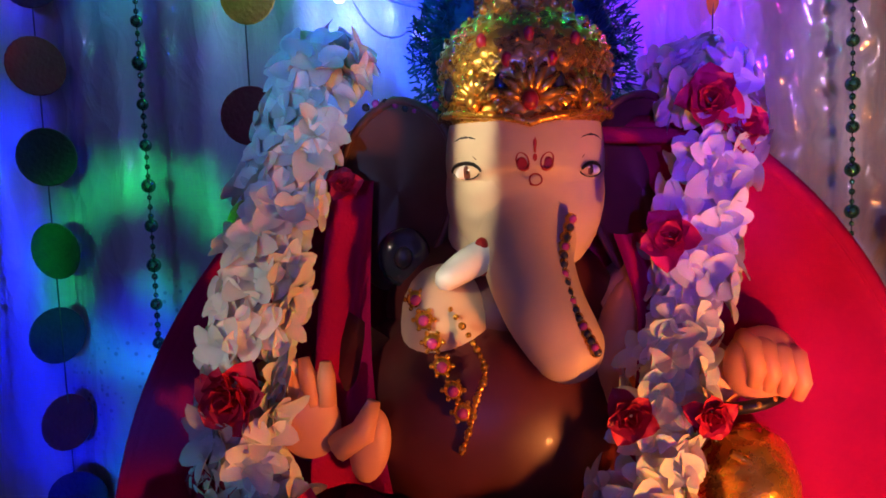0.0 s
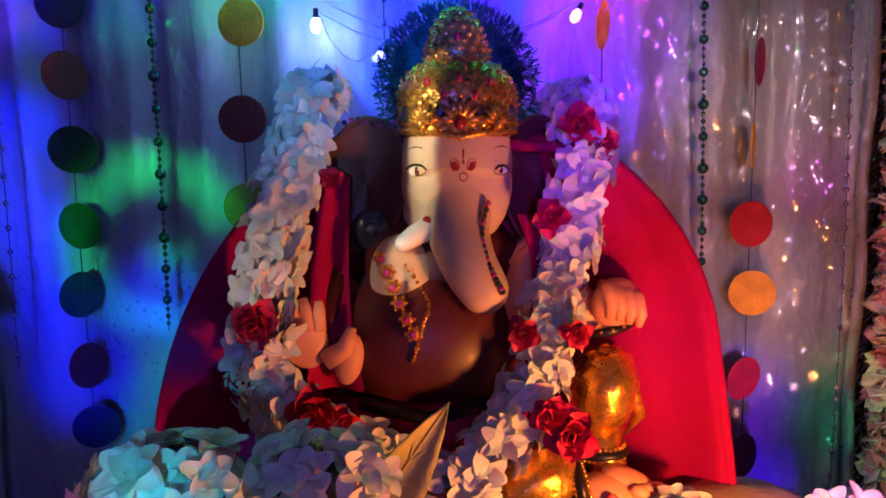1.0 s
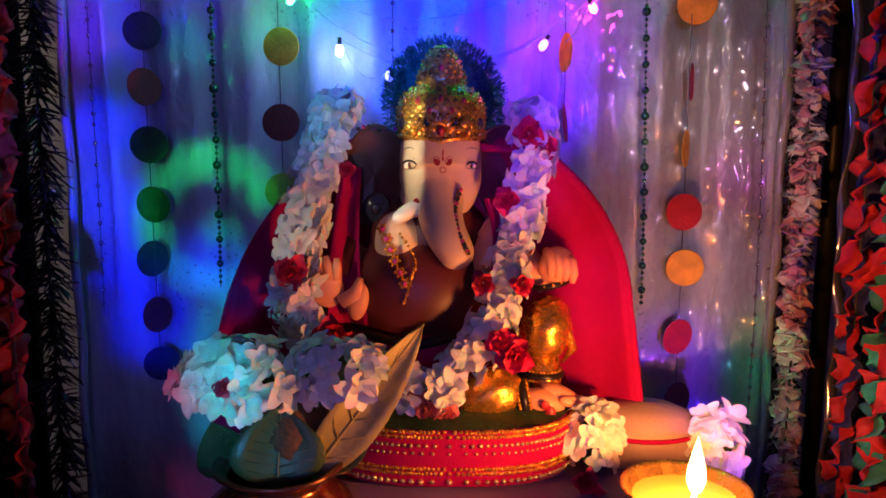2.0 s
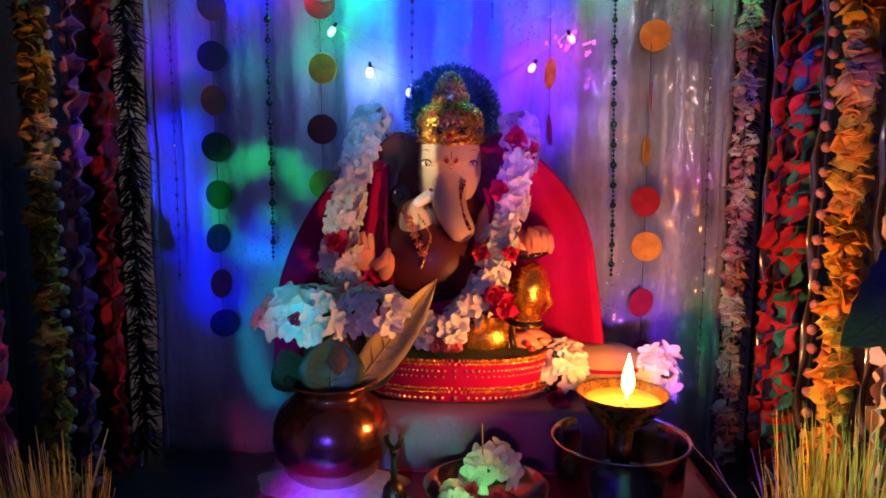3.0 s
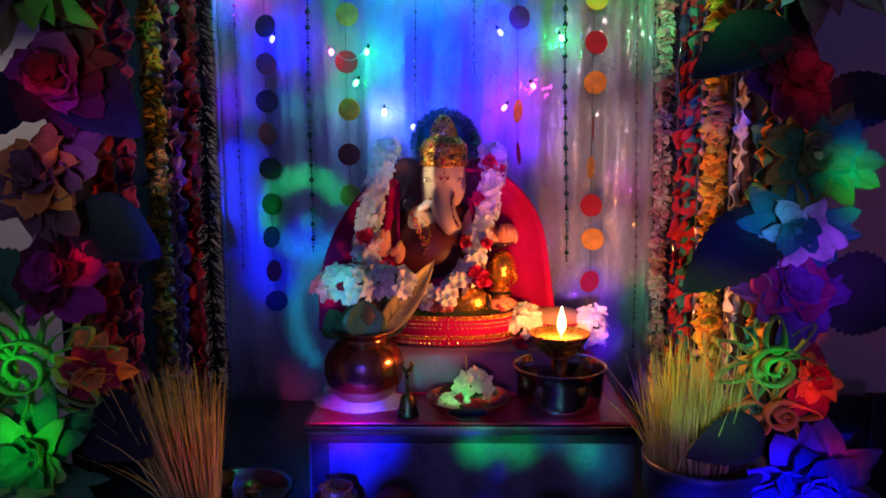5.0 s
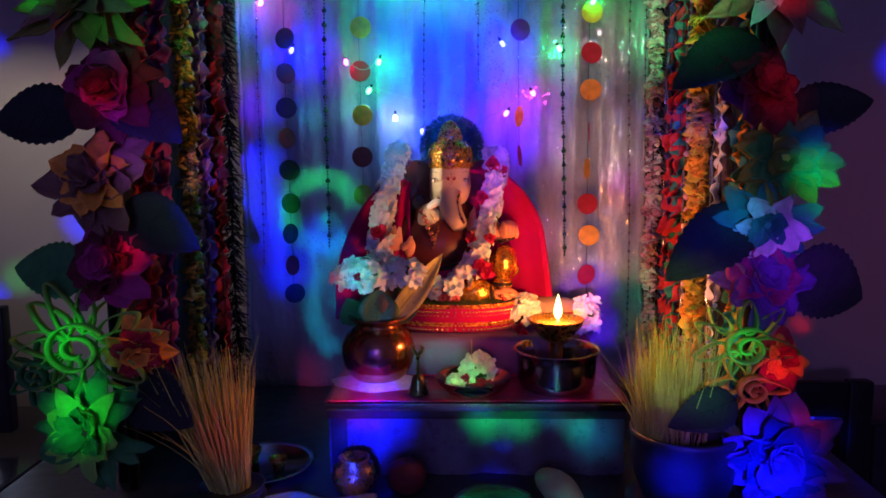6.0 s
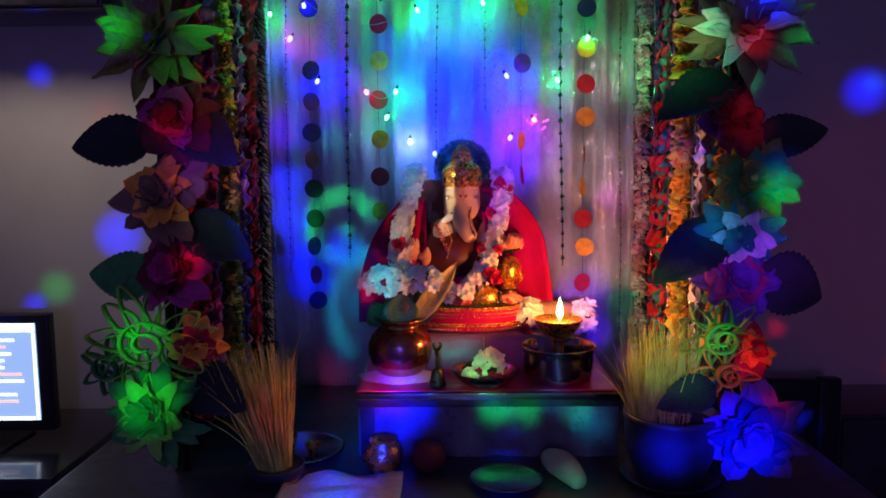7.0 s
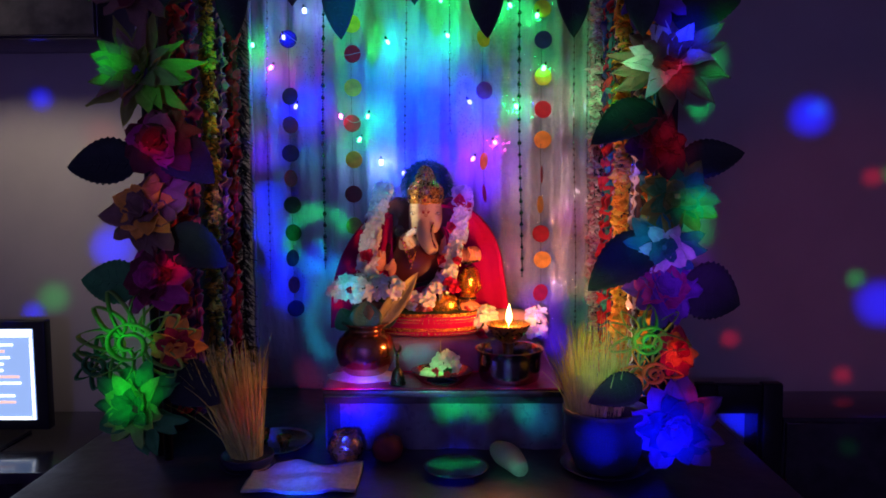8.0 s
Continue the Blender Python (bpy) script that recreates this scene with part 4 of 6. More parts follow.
    for sx in (-1, 1):
        drawn([(mx + sx * (0.0054 + 0.0028 * math.cos(a)), mz + 0.0004 + 0.0036 * math.sin(a) + 0.0010 * math.cos(a)) for a in np.linspace(0, 6.283, 17)], [0.0004 + 0.0004 * (9 < k < 15) for k in range(17)], RDP)
        x = mx + sx * 0.0054
        s.ball((x, skin(x, mz - 0.001) + 0.0003, mz - 0.0010), (0.0027, 0.0007, 0.0033), RDP, (0, sx * 20, -sx * 8), 10, 8)
    drawn([(mx + 0.0030 * math.cos(a) * (1 - 0.05 * a), mz - 0.0078 + 0.0026 * math.sin(a)) for a in np.linspace(-2.4, 5.2, 16)], 0.0004, RDP)

    # crown: flared band, embossed dome, stepped peak
    c = (0.0225, 0.363, 0)
    first = len(s.v)
    s.lathe([(0.036, 1.017), (0.041, 1.0175), (0.0432, 1.020), (0.0428, 1.024), (0.0435, 1.030), (0.0445, 1.040), (0.044, 1.048), (0.040, 1.057), (0.034, 1.063), (0.027, 1.067),
             (0.0235, 1.070), (0.0245, 1.074), (0.0235, 1.078), (0.020, 1.084), (0.0195, 1.088), (0.0175, 1.093), (0.012, 1.100), (0.006, 1.105), (0.0, 1.106)], c, GLD, 44)
    dome = [(1.020, 0.0428), (1.030, 0.0434), (1.040, 0.0444), (1.048, 0.0438), (1.057, 0.0400), (1.063, 0.0340), (1.067, 0.0272)]
    for row in range(11):
        z = 1.0225 + row * 0.0042
        r = float(np.interp(z, [q[0] for q in dome], [q[1] for q in dome])) + 0.0002
        n = 30 if row < 7 else 24
        for i in range(n):
            # lozenges with a bead in every second one
            a = 2 * math.pi * (i + 0.5 * (row % 2)) / n
            out = Vector((math.cos(a), math.sin(a), 0.0 if row < 6 else 0.25 * (row - 5)))
            tang = Vector((-math.sin(a), math.cos(a), 0))
            up = out.cross(tang).normalized()
            m = Vector((c[0] + r * math.cos(a), c[1] + r * math.sin(a), z))
            w = 0.86 * math.pi * r / n
            s.add([m + tang * w, m + up * 0.0034, m - tang * w, m - up * 0.0034, m + out.normalized() * 0.0021], [(0, 1, 4), (1, 2, 4), (2, 3, 4), (3, 0, 4)], GLD)
            if (i + row) % 3 == 0:
                s.ball(m + out.normalized() * 0.0017, 0.0012, GLD, nu=6, nv=4)
    for row in range(7):
        z, r = 1.071 + row * 0.0048, [0.0240, 0.0240, 0.0215, 0.0195, 0.0180, 0.0145, 0.0105][row]
        for i in range(14):
            a = 2 * math.pi * (i + 0.5 * (row % 2)) / 14
            s.ball((c[0] + r * math.cos(a), c[1] + r * math.sin(a), z), (0.0029, 0.0029, 0.0024), GLD, nu=7, nv=5)
    # fan plates and set stones on the crown
    for az, w in ((-125, 1.0), (-55, 1.0), (-90, 1.25)):
        a = radians(az)
        out = Vector((math.cos(a), math.sin(a), 0))
        tang = Vector((-out.y, out.x, 0))
        root = Vector((c[0], c[1], 1.026)) + out * 0.0445
        for k in range(7):
            b = radians(-75 + 25 * k)
            tip = root + (tang * math.sin(b) + Vector((0, 0, 1)) * math.cos(b)) * 0.014 * w
            s.tube([root, root.lerp(tip, 0.6) + out * 0.003, tip], [0.0014, 0.0026, 0.0016], GLD, 6)
        s.ball(root + out * 0.003, (0.004, 0.004, 0.0045), RDP if az == -90 else GLD, nu=10, nv=8)
    for az in (-150, -108, -72, -30):
        a = radians(az)
        s.ball((c[0] + 0.0448 * math.cos(a), c[1] + 0.0448 * math.sin(a), 1.033), (0.0034, 0.0034, 0.0056), DGM, nu=10, nv=8)
    for az, z, r in ((-104, 1.044, 0.0445), (-76, 1.044, 0.0445), (-90, 1.055, 0.0415), (-90, 1.083, 0.021), (-122, 1.053, 0.0425), (-58, 1.053, 0.0425)):
        a = radians(az)
        s.ball((c[0] + r * math.cos(a), c[1] + r * math.sin(a), z), (0.0026, 0.0026, 0.0034), RDP, nu=10, nv=8)
    # rim that rises in two arches over the brows and dips between them
    arch = [(az, 1.0165 + 0.0052 * abs(math.sin(radians(az + 90) * 1.6)) ** 0.7) for az in range(-180, 1, 6)]
    s.tube([(c[0] + 0.0445 * math.cos(radians(a)), c[1] + 0.0445 * math.sin(radians(a)), z) for a, z in arch], 0.0020, GLD, 8)
    s.v[first:] = [(c[0] + 0.91 * (q[0] - c[0]), c[1] + 0.93 * (q[1] - c[1]), q[2]) for q in s.v[first:]]

    # raised palm on the dark side
    P = Vector((-0.080, 0.318, 0.884))
    s.tube([(-0.055, 0.362, 0.918), (-0.082, 0.350, 0.880), (-0.080, 0.330, 0.868)], [0.020, 0.016, 0.012], MRN, 14)
    s.ball(P, (0.0150, 0.0075, 0.0180), PCH, (0, -14, 10))
    for k in range(4):
        a = radians(-22 + 9 * k)
        d = Vector((math.sin(a) - 0.10, 0.05, math.cos(a)))
        root = P + Vector((0.0064 * (k - 1.5), -0.002, 0.008))
        s.tube([root, root + d * 0.014, root + d * (0.024 - 0.002 * abs(k - 1))], [0.0044, 0.0041, 0.0026], PCH, 9)
    s.tube([P + Vector((0.013, -0.002, -0.012)), P + Vector((0.026, -0.003, -0.004)), P + Vector((0.031, -0.003, 0.010))], [0.007, 0.0065, 0.003], PCH, 9)
    s.ball(P + Vector((0.028, 0.001, -0.012)), (0.0095, 0.007, 0.018), PCH, (0, 10, 0))
    # closed hand on the flame side, bracelet
    Q = Vector((0.131, 0.344, 0.902))
    s.tube([(0.060, 0.372, 0.935), (0.105, 0.372, 0.900), (0.124, 0.356, 0.884)], [0.022, 0.016, 0.013], PCH, 14)
    s.ball(Q, (0.0175, 0.013, 0.0185), PCH, (0, 24, 0))
    for k in range(4):
        root = Q + Vector((-0.010 + 0.0068 * k, -0.006, 0.010 - 0.002 * k))
        s.tube([root + Vector((0, 0.004, 0.004)), root + Vector((0.002, -0.005, 0.002)), root + Vector((0.004, -0.007, -0.010)), root + Vector((0.003, -0.004, -0.018))], [0.0042, 0.0044, 0.0042, 0.0028], PCH, 9)
    ringpts = [Vector((0.127, 0.350, 0.884)) + Vector((0.0155 * math.cos(a), 0.0135 * math.sin(a), 0.004 * math.cos(a))) for a in np.linspace(0, 6.283, 25)]
    s.tube(ringpts, 0.0032, BLK, 8)
    for p in ringpts[::2]:
        s.ball(p + Vector((0, -0.0025, 0.001)), 0.0014, GLD, nu=6, nv=4)

    # folded gold dhoti: raised knee, crossed shin, feet and anklets
    def pleats(center, r, turn, n=9):
        q = Euler([radians(a) for a in turn]).to_matrix()
        center = Vector(center)

        def fn(u, v):
            a, b = 2 * math.pi * u, math.pi * (0.01 + 0.98 * v)
            k = 1 + 0.022 * math.sin(0.8 * n * (b + 0.9 * math.sin(a + 0.6)))
            return center + q @ Vector((r[0] * k * math.sin(b) * math.cos(a), -r[1] * k * math.sin(b) * math.sin(a), r[2] * k * math.cos(b)))
        s.sheet(fn, 36, 36, GLD, True)
    pleats((0.121, 0.338, 0.842), (0.024, 0.030, 0.032), (0, 16, 0))
    pleats((0.066, 0.303, 0.790), (0.035, 0.026, 0.024), (0, -12, 0), 9)
    pleats((-0.045, 0.315, 0.792), (0.042, 0.03, 0.023), (0, 8, 0), 11)
    s.tube([(0.110, 0.318, 0.868), (0.138, 0.324, 0.850), (0.146, 0.330, 0.826), (0.136, 0.330, 0.812)], [0.002, 0.0045, 0.0045, 0.001], GLD, 8)

    def anklet(center, rx, rz, turn):
        q = Euler([radians(a) for a in turn]).to_matrix()
        ring = [Vector(center) + q @ Vector((rx * math.cos(a), rz * math.sin(a), 0)) for a in np.linspace(0, 6.283, 29)]
        s.tube(ring, 0.0036, BLK, 8)
        for off in (-0.0045, 0.0045):
            for p in ring[::1]:
                s.ball(p + q @ Vector((0, 0, off)), 0.0016, GLD, nu=6, nv=4)
    s.tube([(0.118, 0.332, 0.815), (0.118, 0.325, 0.800), (0.122, 0.315, 0.788)], [0.017, 0.0145, 0.014], GLD, 14)
    anklet((0.118, 0.326, 0.803), 0.0165, 0.015, (0, 0, 0))
    anklet((0.098, 0.300, 0.787), 0.0155, 0.0165, (0, 80, 0))
    s.ball((0.116, 0.296, 0.786), (0.020, 0.015, 0.0110), PCH, (0, 14, -8))
    s.ball((0.132, 0.302, 0.790), (0.020, 0.013, 0.0080), PCH, (0, 24, 0))
    for k in range(4):
        s.ball((0.135 + 0.005 * k, 0.286 + 0.004 * k, 0.789 - 0.001 * k), (0.0075, 0.0045, 0.0045), PCH, (0, 18, 0), 10, 7)
    s.ball((0.115, 0.2785, 0.788), (0.0042, 0.0012, 0.0042), RDP, nu=8, nv=6)
    s.ball((0.120, 0.2790, 0.780), (0.0050, 0.0025, 0.0070), RDP, nu=8, nv=6)

    # necklace with pink stones, and a second fine chain
    neck = [(-0.030, 0.3285, 0.938), (-0.025, 0.321, 0.927), (-0.020, 0.315, 0.915), (-0.014, 0.311, 0.902), (-0.009, 0.3095, 0.890)]
    for k in range(6):
        p = along(neck, k / 5.1)
        s.ball(p, (0.0044, 0.003, 0.0044), GLD, nu=10, nv=6)
        s.ball(p + Vector((0, -0.0026, 0)), (0.0026, 0.002, 0.0026), GM, nu=8, nv=6)
        for j in range(6):
            a = j * 1.047
            s.ball(p + Vector((0.0048 * math.cos(a), -0.0005, 0.0048 * math.sin(a))), 0.0012, GLD, nu=5, nv=4)
    for k in range(26):
        p = along([(-0.016, 0.3265, 0.936), (-0.004, 0.316, 0.920), (0.001, 0.311, 0.908), (-0.003, 0.3095, 0.896), (-0.006, 0.3085, 0.884), (-0.010, 0.309, 0.872)], k / 25)
        s.ball(p, 0.0014 + 0.0005 * (k % 3 == 0), GLD, nu=6, nv=5)
    # red scarf down one side
    s.sheet(lambda u, v: along([(-0.072 + 0.020 * u, 0.360, 0.992), (-0.077 + 0.024 * u, 0.348, 0.945), (-0.079 + 0.028 * u, 0.336, 0.898), (-0.080 + 0.038 * u, 0.322, 0.850)], v)
            + Vector((0, -0.006 * math.sin(u * 6.0 + v * 2), 0)), 14, 20, RCL)
    s.sheet(lambda u, v: along([(0.062 + 0.016 * u, 0.345, 0.965), (0.070 + 0.014 * u, 0.332, 0.930), (0.066 + 0.014 * u, 0.322, 0.885)], v)
            + Vector((0, -0.005 * math.sin(u * 6.0 + v * 2), 0)), 12, 14, RCL)
    s.v = [seat(p) for p in s.v]
    ob = part("elephant_headed_idol", s, [CREAM, PEACH, MAROON, EAR, GOLD, REDPAINT, BLACKPAINT, IVORY, GEM, DARKGEM, REDCLOTH])
    tagged(ob, "seated elephant-headed clay idol, cream face, gold crown, maroon body", "statue")


idol()


def halo():
    rnd = random.Random(17)
    top = thing("tinsel_halo", (0.024, 0.40, 1.0), "dark teal tinsel halo behind the idol's crown", "halo")
    c = Vector((0.025, 0.440, 1.060))
    part("disc", Shape().lathe([(0.0, 0.003), (0.050, 0.003), (0.053, 0.0), (0.050, -0.003), (0.0, -0.003)], n=40), HALO, top, m=Matrix.Translation(c) @ pose(0, 0, 0, 90))
    s = Shape()
    for _ in range(3600):
        a, r = rnd.uniform(0, 6.283), rnd.uniform(0.040, 0.062)
        p = c + Vector((r * math.cos(a), rnd.uniform(-0.006, 0.004), r * math.sin(a)))
        d = Vector((math.cos(a) * rnd.uniform(0.2, 1) + rnd.uniform(-0.6, 0.6), rnd.uniform(-1, 0.2), math.sin(a) + rnd.uniform(-0.6, 0.6))).normalized() * rnd.uniform(0.004, 0.008)
        w = d.orthogonal().normalized() * 0.0006
        s.add([p - w, p + w, p + d + w, p + d - w], [(0, 1, 2, 3)])
    tagged(part("tinsel_fringe", s, HALO, top, smooth=False), kind="stuff")


halo()

# ---- flowers ----


def jasmine_mesh(seed, size=0.0145):
    rnd = random.Random(seed)
    s = Shape()
    n = 5 + seed % 2
    for k in range(n):
        m = pose(0, 0, 0, 0, 0, 360 * k / n + rnd.uniform(-14, 14)) @ pose(0, 0.001, 0, rnd.uniform(14, 48), rnd.uniform(-8, 8), 0)
        s.blade(m, size * rnd.uniform(0.85, 1.1), size * rnd.uniform(0.70, 0.90), rnd.uniform(0.06, 0.20), rnd.uniform(-0.55, -0.05), 0, 4, 10, 0.46)
    s.tube([(0, 0, -0.006), (0, 0, 0.0)], [0.0010, 0.0018], 0, 6)
    return mesh_of("jasmine_flower", s, PETAL)


JASMINE = [jasmine_mesh(k) for k in range(6)]


def rose_mesh(seed, mats, size=0.016):
    rnd = random.Random(seed)
    s = Shape()
    for k in range(14):
        tier = k / 14
        m = pose(0, 0, 0, 0, 0, 137.5 * k + rnd.uniform(-10, 10)) @ pose(0, 0.0012, 0.004 * (1 - tier), 78 - 62 * tier + rnd.uniform(-8, 8), rnd.uniform(-15, 15), 0)
        s.blade(m, size * (0.6 + 0.45 * tier), size * (0.7 + 0.5 * tier), 0.35, -0.3 * tier, 0, 4, 8, 0.5, 0.0, 0.08, k)
    return mesh_of("rose", s, mats)


ROSES = [rose_mesh(k, ROSE) for k in (1, 2, 3)]
PINKROSES = [rose_mesh(k, PINKROSE, 0.013) for k in (4, 5)]


def garland():
    rnd = random.Random(23)
    top = thing("flower_garland", (0.02, 0.33, 0.80), "thick garland of white jasmine with red roses round the idol", "flower garland")
    line = [(-0.072, 0.392, 1.048), (-0.076, 0.355, 1.040), (-0.082, 0.338, 1.010), (-0.089, 0.330, 0.982), (-0.098, 0.324, 0.949), (-0.106, 0.316, 0.915), (-0.107, 0.310, 0.876),
            (-0.097, 0.302, 0.848), (-0.064, 0.292, 0.828), (-0.030, 0.286, 0.814), (0.014, 0.280, 0.800), (0.044, 0.288, 0.822), (0.068, 0.306, 0.852), (0.081, 0.322, 0.884),
            (0.091, 0.334, 0.922), (0.099, 0.342, 0.953), (0.103, 0.346, 0.988), (0.108, 0.350, 1.018), (0.109, 0.368, 1.034), (0.106, 0.392, 1.040)]
    line = [seat(p) for p in line]
    part("thread", Shape().tube([along(line, k / 80) for k in range(81)], 0.0025, n=6), LEAF, top)
    for k in range(295):
        f = k / 295
        p = along(line, f)
        d = (along(line, f + 0.004) - along(line, f - 0.004)).normalized()
        out = Vector((0, -1, 0.15))
        out = (out - d * out.dot(d)).normalized()
        side = d.cross(out)
        a = rnd.uniform(-1.75, 1.75)
        n = out * math.cos(a) + side * math.sin(a) + d * rnd.uniform(-0.5, 0.5)
        r = 0.016 * rnd.uniform(0.55, 1.15)
        me = JASMINE[k % 6]
        part("jasmine_flower", me, None, top, m=aim(p + n * r, n, rnd.uniform(0, 360)) @ Matrix.Scale(rnd.uniform(0.85, 1.15), 4))
    roses = [((-0.106, 0.296, 0.903), 1.15), ((-0.117, 0.304, 0.862), 1.0), ((-0.070, 0.283, 0.850), 1.25), ((-0.056, 0.285, 0.836), 1.0), ((-0.062, 0.334, 0.990), 0.6), ((0.102, 0.332, 1.024), 1.0),
             ((0.116, 0.335, 1.012), 0.8), ((0.082, 0.318, 0.965), 0.9), ((0.095, 0.300, 0.893), 0.75), ((0.088, 0.272, 0.834), 1.2), ((0.076, 0.275, 0.845), 0.9), ((0.060, 0.290, 0.895), 0.8)]
    for i, (p, k) in enumerate(roses):
        part("rose", ROSES[i % 3], None, top, "deep red rose", m=aim(seat(p), (rnd.uniform(-0.4, 0.4), -1, rnd.uniform(-0.2, 0.5)), rnd.uniform(0, 360)) @ Matrix.Scale(k, 4))
    for i, p in enumerate([(0.012, 0.270, 0.787), (0.028, 0.268, 0.783), (0.000, 0.274, 0.795)]):
        part("rose", PINKROSES[i % 2], None, top, "small pink rose", m=aim(seat(p), (rnd.uniform(-0.4, 0.4), -1, 0.1), rnd.uniform(0, 360)))


garland()

# ---- offerings on the altar stool ----
def leaf_part(name, parent, material, base, tip, width, normal=(0, -1, 0.2), bend=-0.12, cup=0.22, label="", vein=True, nv=10, notch=0.0):
    base, tip = Vector(base), Vector(tip)
    y = (tip - base).normalized()
    z = Vector(normal)
    z = (z - y * z.dot(y)).normalized()
    x = y.cross(z)
    m = Matrix((x, y, z)).transposed().to_4x4()
    m.translation = base
    s = Shape()
    length = (tip - base).length
    s.blade(m, length, width, cup, bend, 0, 6, nv, 0.8, notch)
    blade = part(name, s, material, parent, label, solid=0.0009)
    if vein:
        rib = Shape().tube([m @ Vector((0, length * k / 8, bend * length * (k / 8) ** 2 + 0.0008)) for k in range(9)], [0.0016 - 0.00014 * k for k in range(9)], 0, 6)
        for k in range(1, 7):
            # side veins that run from the midrib towards the edge
            for sx in (-1, 1):
                f = k / 8
                w = 0.36 * width * math.sin(math.pi * min(1, (f + 0.1) ** 0.75)) ** 0.8
                rib.tube([m @ Vector((0, length * f, bend * length * f * f + 0.0008)), m @ Vector((sx * w, length * (f + 0.09), bend * length * (f + 0.09) ** 2 + cup * width * (2 * w / width) ** 2 * 0.9 + 0.0008))], [0.0007, 0.0003], 0, 5)
        part("midrib", rib, material, blade)
    return blade


def kalash():
    top = thing("copper_pot", (-0.107, 0.225, 0.636), "round polished copper water pot with leaves and flowers in it", "pot")
    c = (-0.107, 0.225, 0.6365)
    prof = [(0.0, 0.0), (0.030, 0.0), (0.038, 0.004), (0.052, 0.016), (0.062, 0.034), (0.0665, 0.054), (0.065, 0.072), (0.058, 0.088), (0.046, 0.099), (0.040, 0.104), (0.039, 0.109), (0.044, 0.115),
            (0.0515, 0.119), (0.0525, 0.121), (0.050, 0.1215), (0.042, 0.117), (0.037, 0.110), (0.037, 0.100), (0.0, 0.098)]
    part("body", Shape().lathe(prof, c, 0, 56), COPPER, top)
    part("rim_ring", Shape().tube([(c[0] + 0.052 * math.cos(a), c[1] + 0.052 * math.sin(a), c[2] + 0.1205) for a in np.linspace(0, 6.2832, 49)], 0.0016, n=8), COPPER, top)
    leaves = thing("betel_leaves", (-0.107, 0.225, 0.742), "fan of large yellowing green leaves standing in the pot", "leaves")
    rice = thing("rice_bed", (-0.107, 0.220, 0.636), "flat heap of white rice under the copper pot", "rice")

    def heap(u, v):
        a, k = 2 * math.pi * u, 1 - v
        r = 0.086 * k * (1 + 0.06 * math.sin(3 * a) + 0.04 * math.sin(7 * a + 1))
        return (-0.107 + r * math.cos(a), 0.216 + 0.62 * r * math.sin(a), 0.6362 + 0.010 * (1 - k ** 3) + 0.0012 * noise.noise((60 * r * math.cos(a), 60 * r * math.sin(a), 1)))
    part("rice_mound", Shape().sheet(heap, 60, 14, 0, True), RICE, rice)
    b = Vector((-0.104, 0.228, 0.742))
    leaf_part("leaf", leaves, DRYLEAF, b + Vector((0.022, -0.008, 0.004)), (0.012, 0.245, 0.868), 0.044, (0.40, -0.85, 0.3), -0.03, 0.25)
    leaf_part("leaf", leaves, LEAF, b + Vector((0.000, -0.026, 0.004)), (-0.104, 0.222, 0.806), 0.074, (0.25, -1, 0.2), 0.10, 0.12)
    leaf_part("leaf", leaves, LEAF, b + Vector((-0.030, 0.006, 0)), (-0.162, 0.228, 0.790), 0.066, (-0.5, -0.8, 0.4), 0.02, 0.15)
    leaf_part("leaf", leaves, LEAF, b + Vector((0.014, 0.016, 0)), (-0.032, 0.256, 0.824), 0.068, (0.1, -1, 0.3), 0.04, 0.2)
    nut = thing("coconut", (-0.102, 0.24, 0.75), "brown husky coconut sitting in the pot's mouth", "coconut")
    part("husk", Shape().lathe([(0.0, -0.02), (0.026, -0.008), (0.037, 0.012), (0.039, 0.030), (0.032, 0.046), (0.020, 0.058), (0.009, 0.064), (0.004, 0.067), (0.0, 0.068)], (-0.103, 0.246, 0.752), 0, 28, 1.0, (0.03, 9)), COCONUT, nut)


kalash()


def flower_heap(name, centre, radii, count, label, seed, roses=(), scale=1.0, facing=(0, -0.6, 0.6)):
    rnd = random.Random(seed)
    top = thing(name, (centre[0], centre[1], centre[2] - radii[2]), label, "flowers")
    for k in range(count):
        a, b = rnd.uniform(0, 6.283), math.acos(rnd.uniform(-0.55, 1.0))
        n = Vector((math.sin(b) * math.cos(a), math.sin(b) * math.sin(a), math.cos(b)))
        p = Vector(centre) + Vector((n.x * radii[0], n.y * radii[1], n.z * radii[2])) * rnd.uniform(0.72, 1.0)
        part("jasmine_flower", JASMINE[rnd.randrange(6)], None, top, m=aim(p, n + Vector(facing) * 0.6, rnd.uniform(0, 360)) @ Matrix.Scale(scale * rnd.uniform(0.85, 1.2), 4))
    core = Shape().ball(centre, tuple(0.66 * r for r in radii), nu=18, nv=12)
    part("stem_core", core, LEAF, top)
    for p, k in roses:
        part("rose", ROSES[0], None, top, "deep red rose", m=aim(p, (0.1, -1, 0.3)) @ Matrix.Scale(k, 4))
    return top


flower_heap("jasmine_bunch", (-0.134, 0.205, 0.835), (0.048, 0.034, 0.029), 60, "bunch of white jasmine flowers on the pot's leaves", 41, [((-0.134, 0.170, 0.838), 0.5)], 1.0)
flower_heap("jasmine_bunch", (-0.058, 0.216, 0.834), (0.040, 0.024, 0.026), 46, "smaller bunch of white jasmine flowers above the leaves", 42)


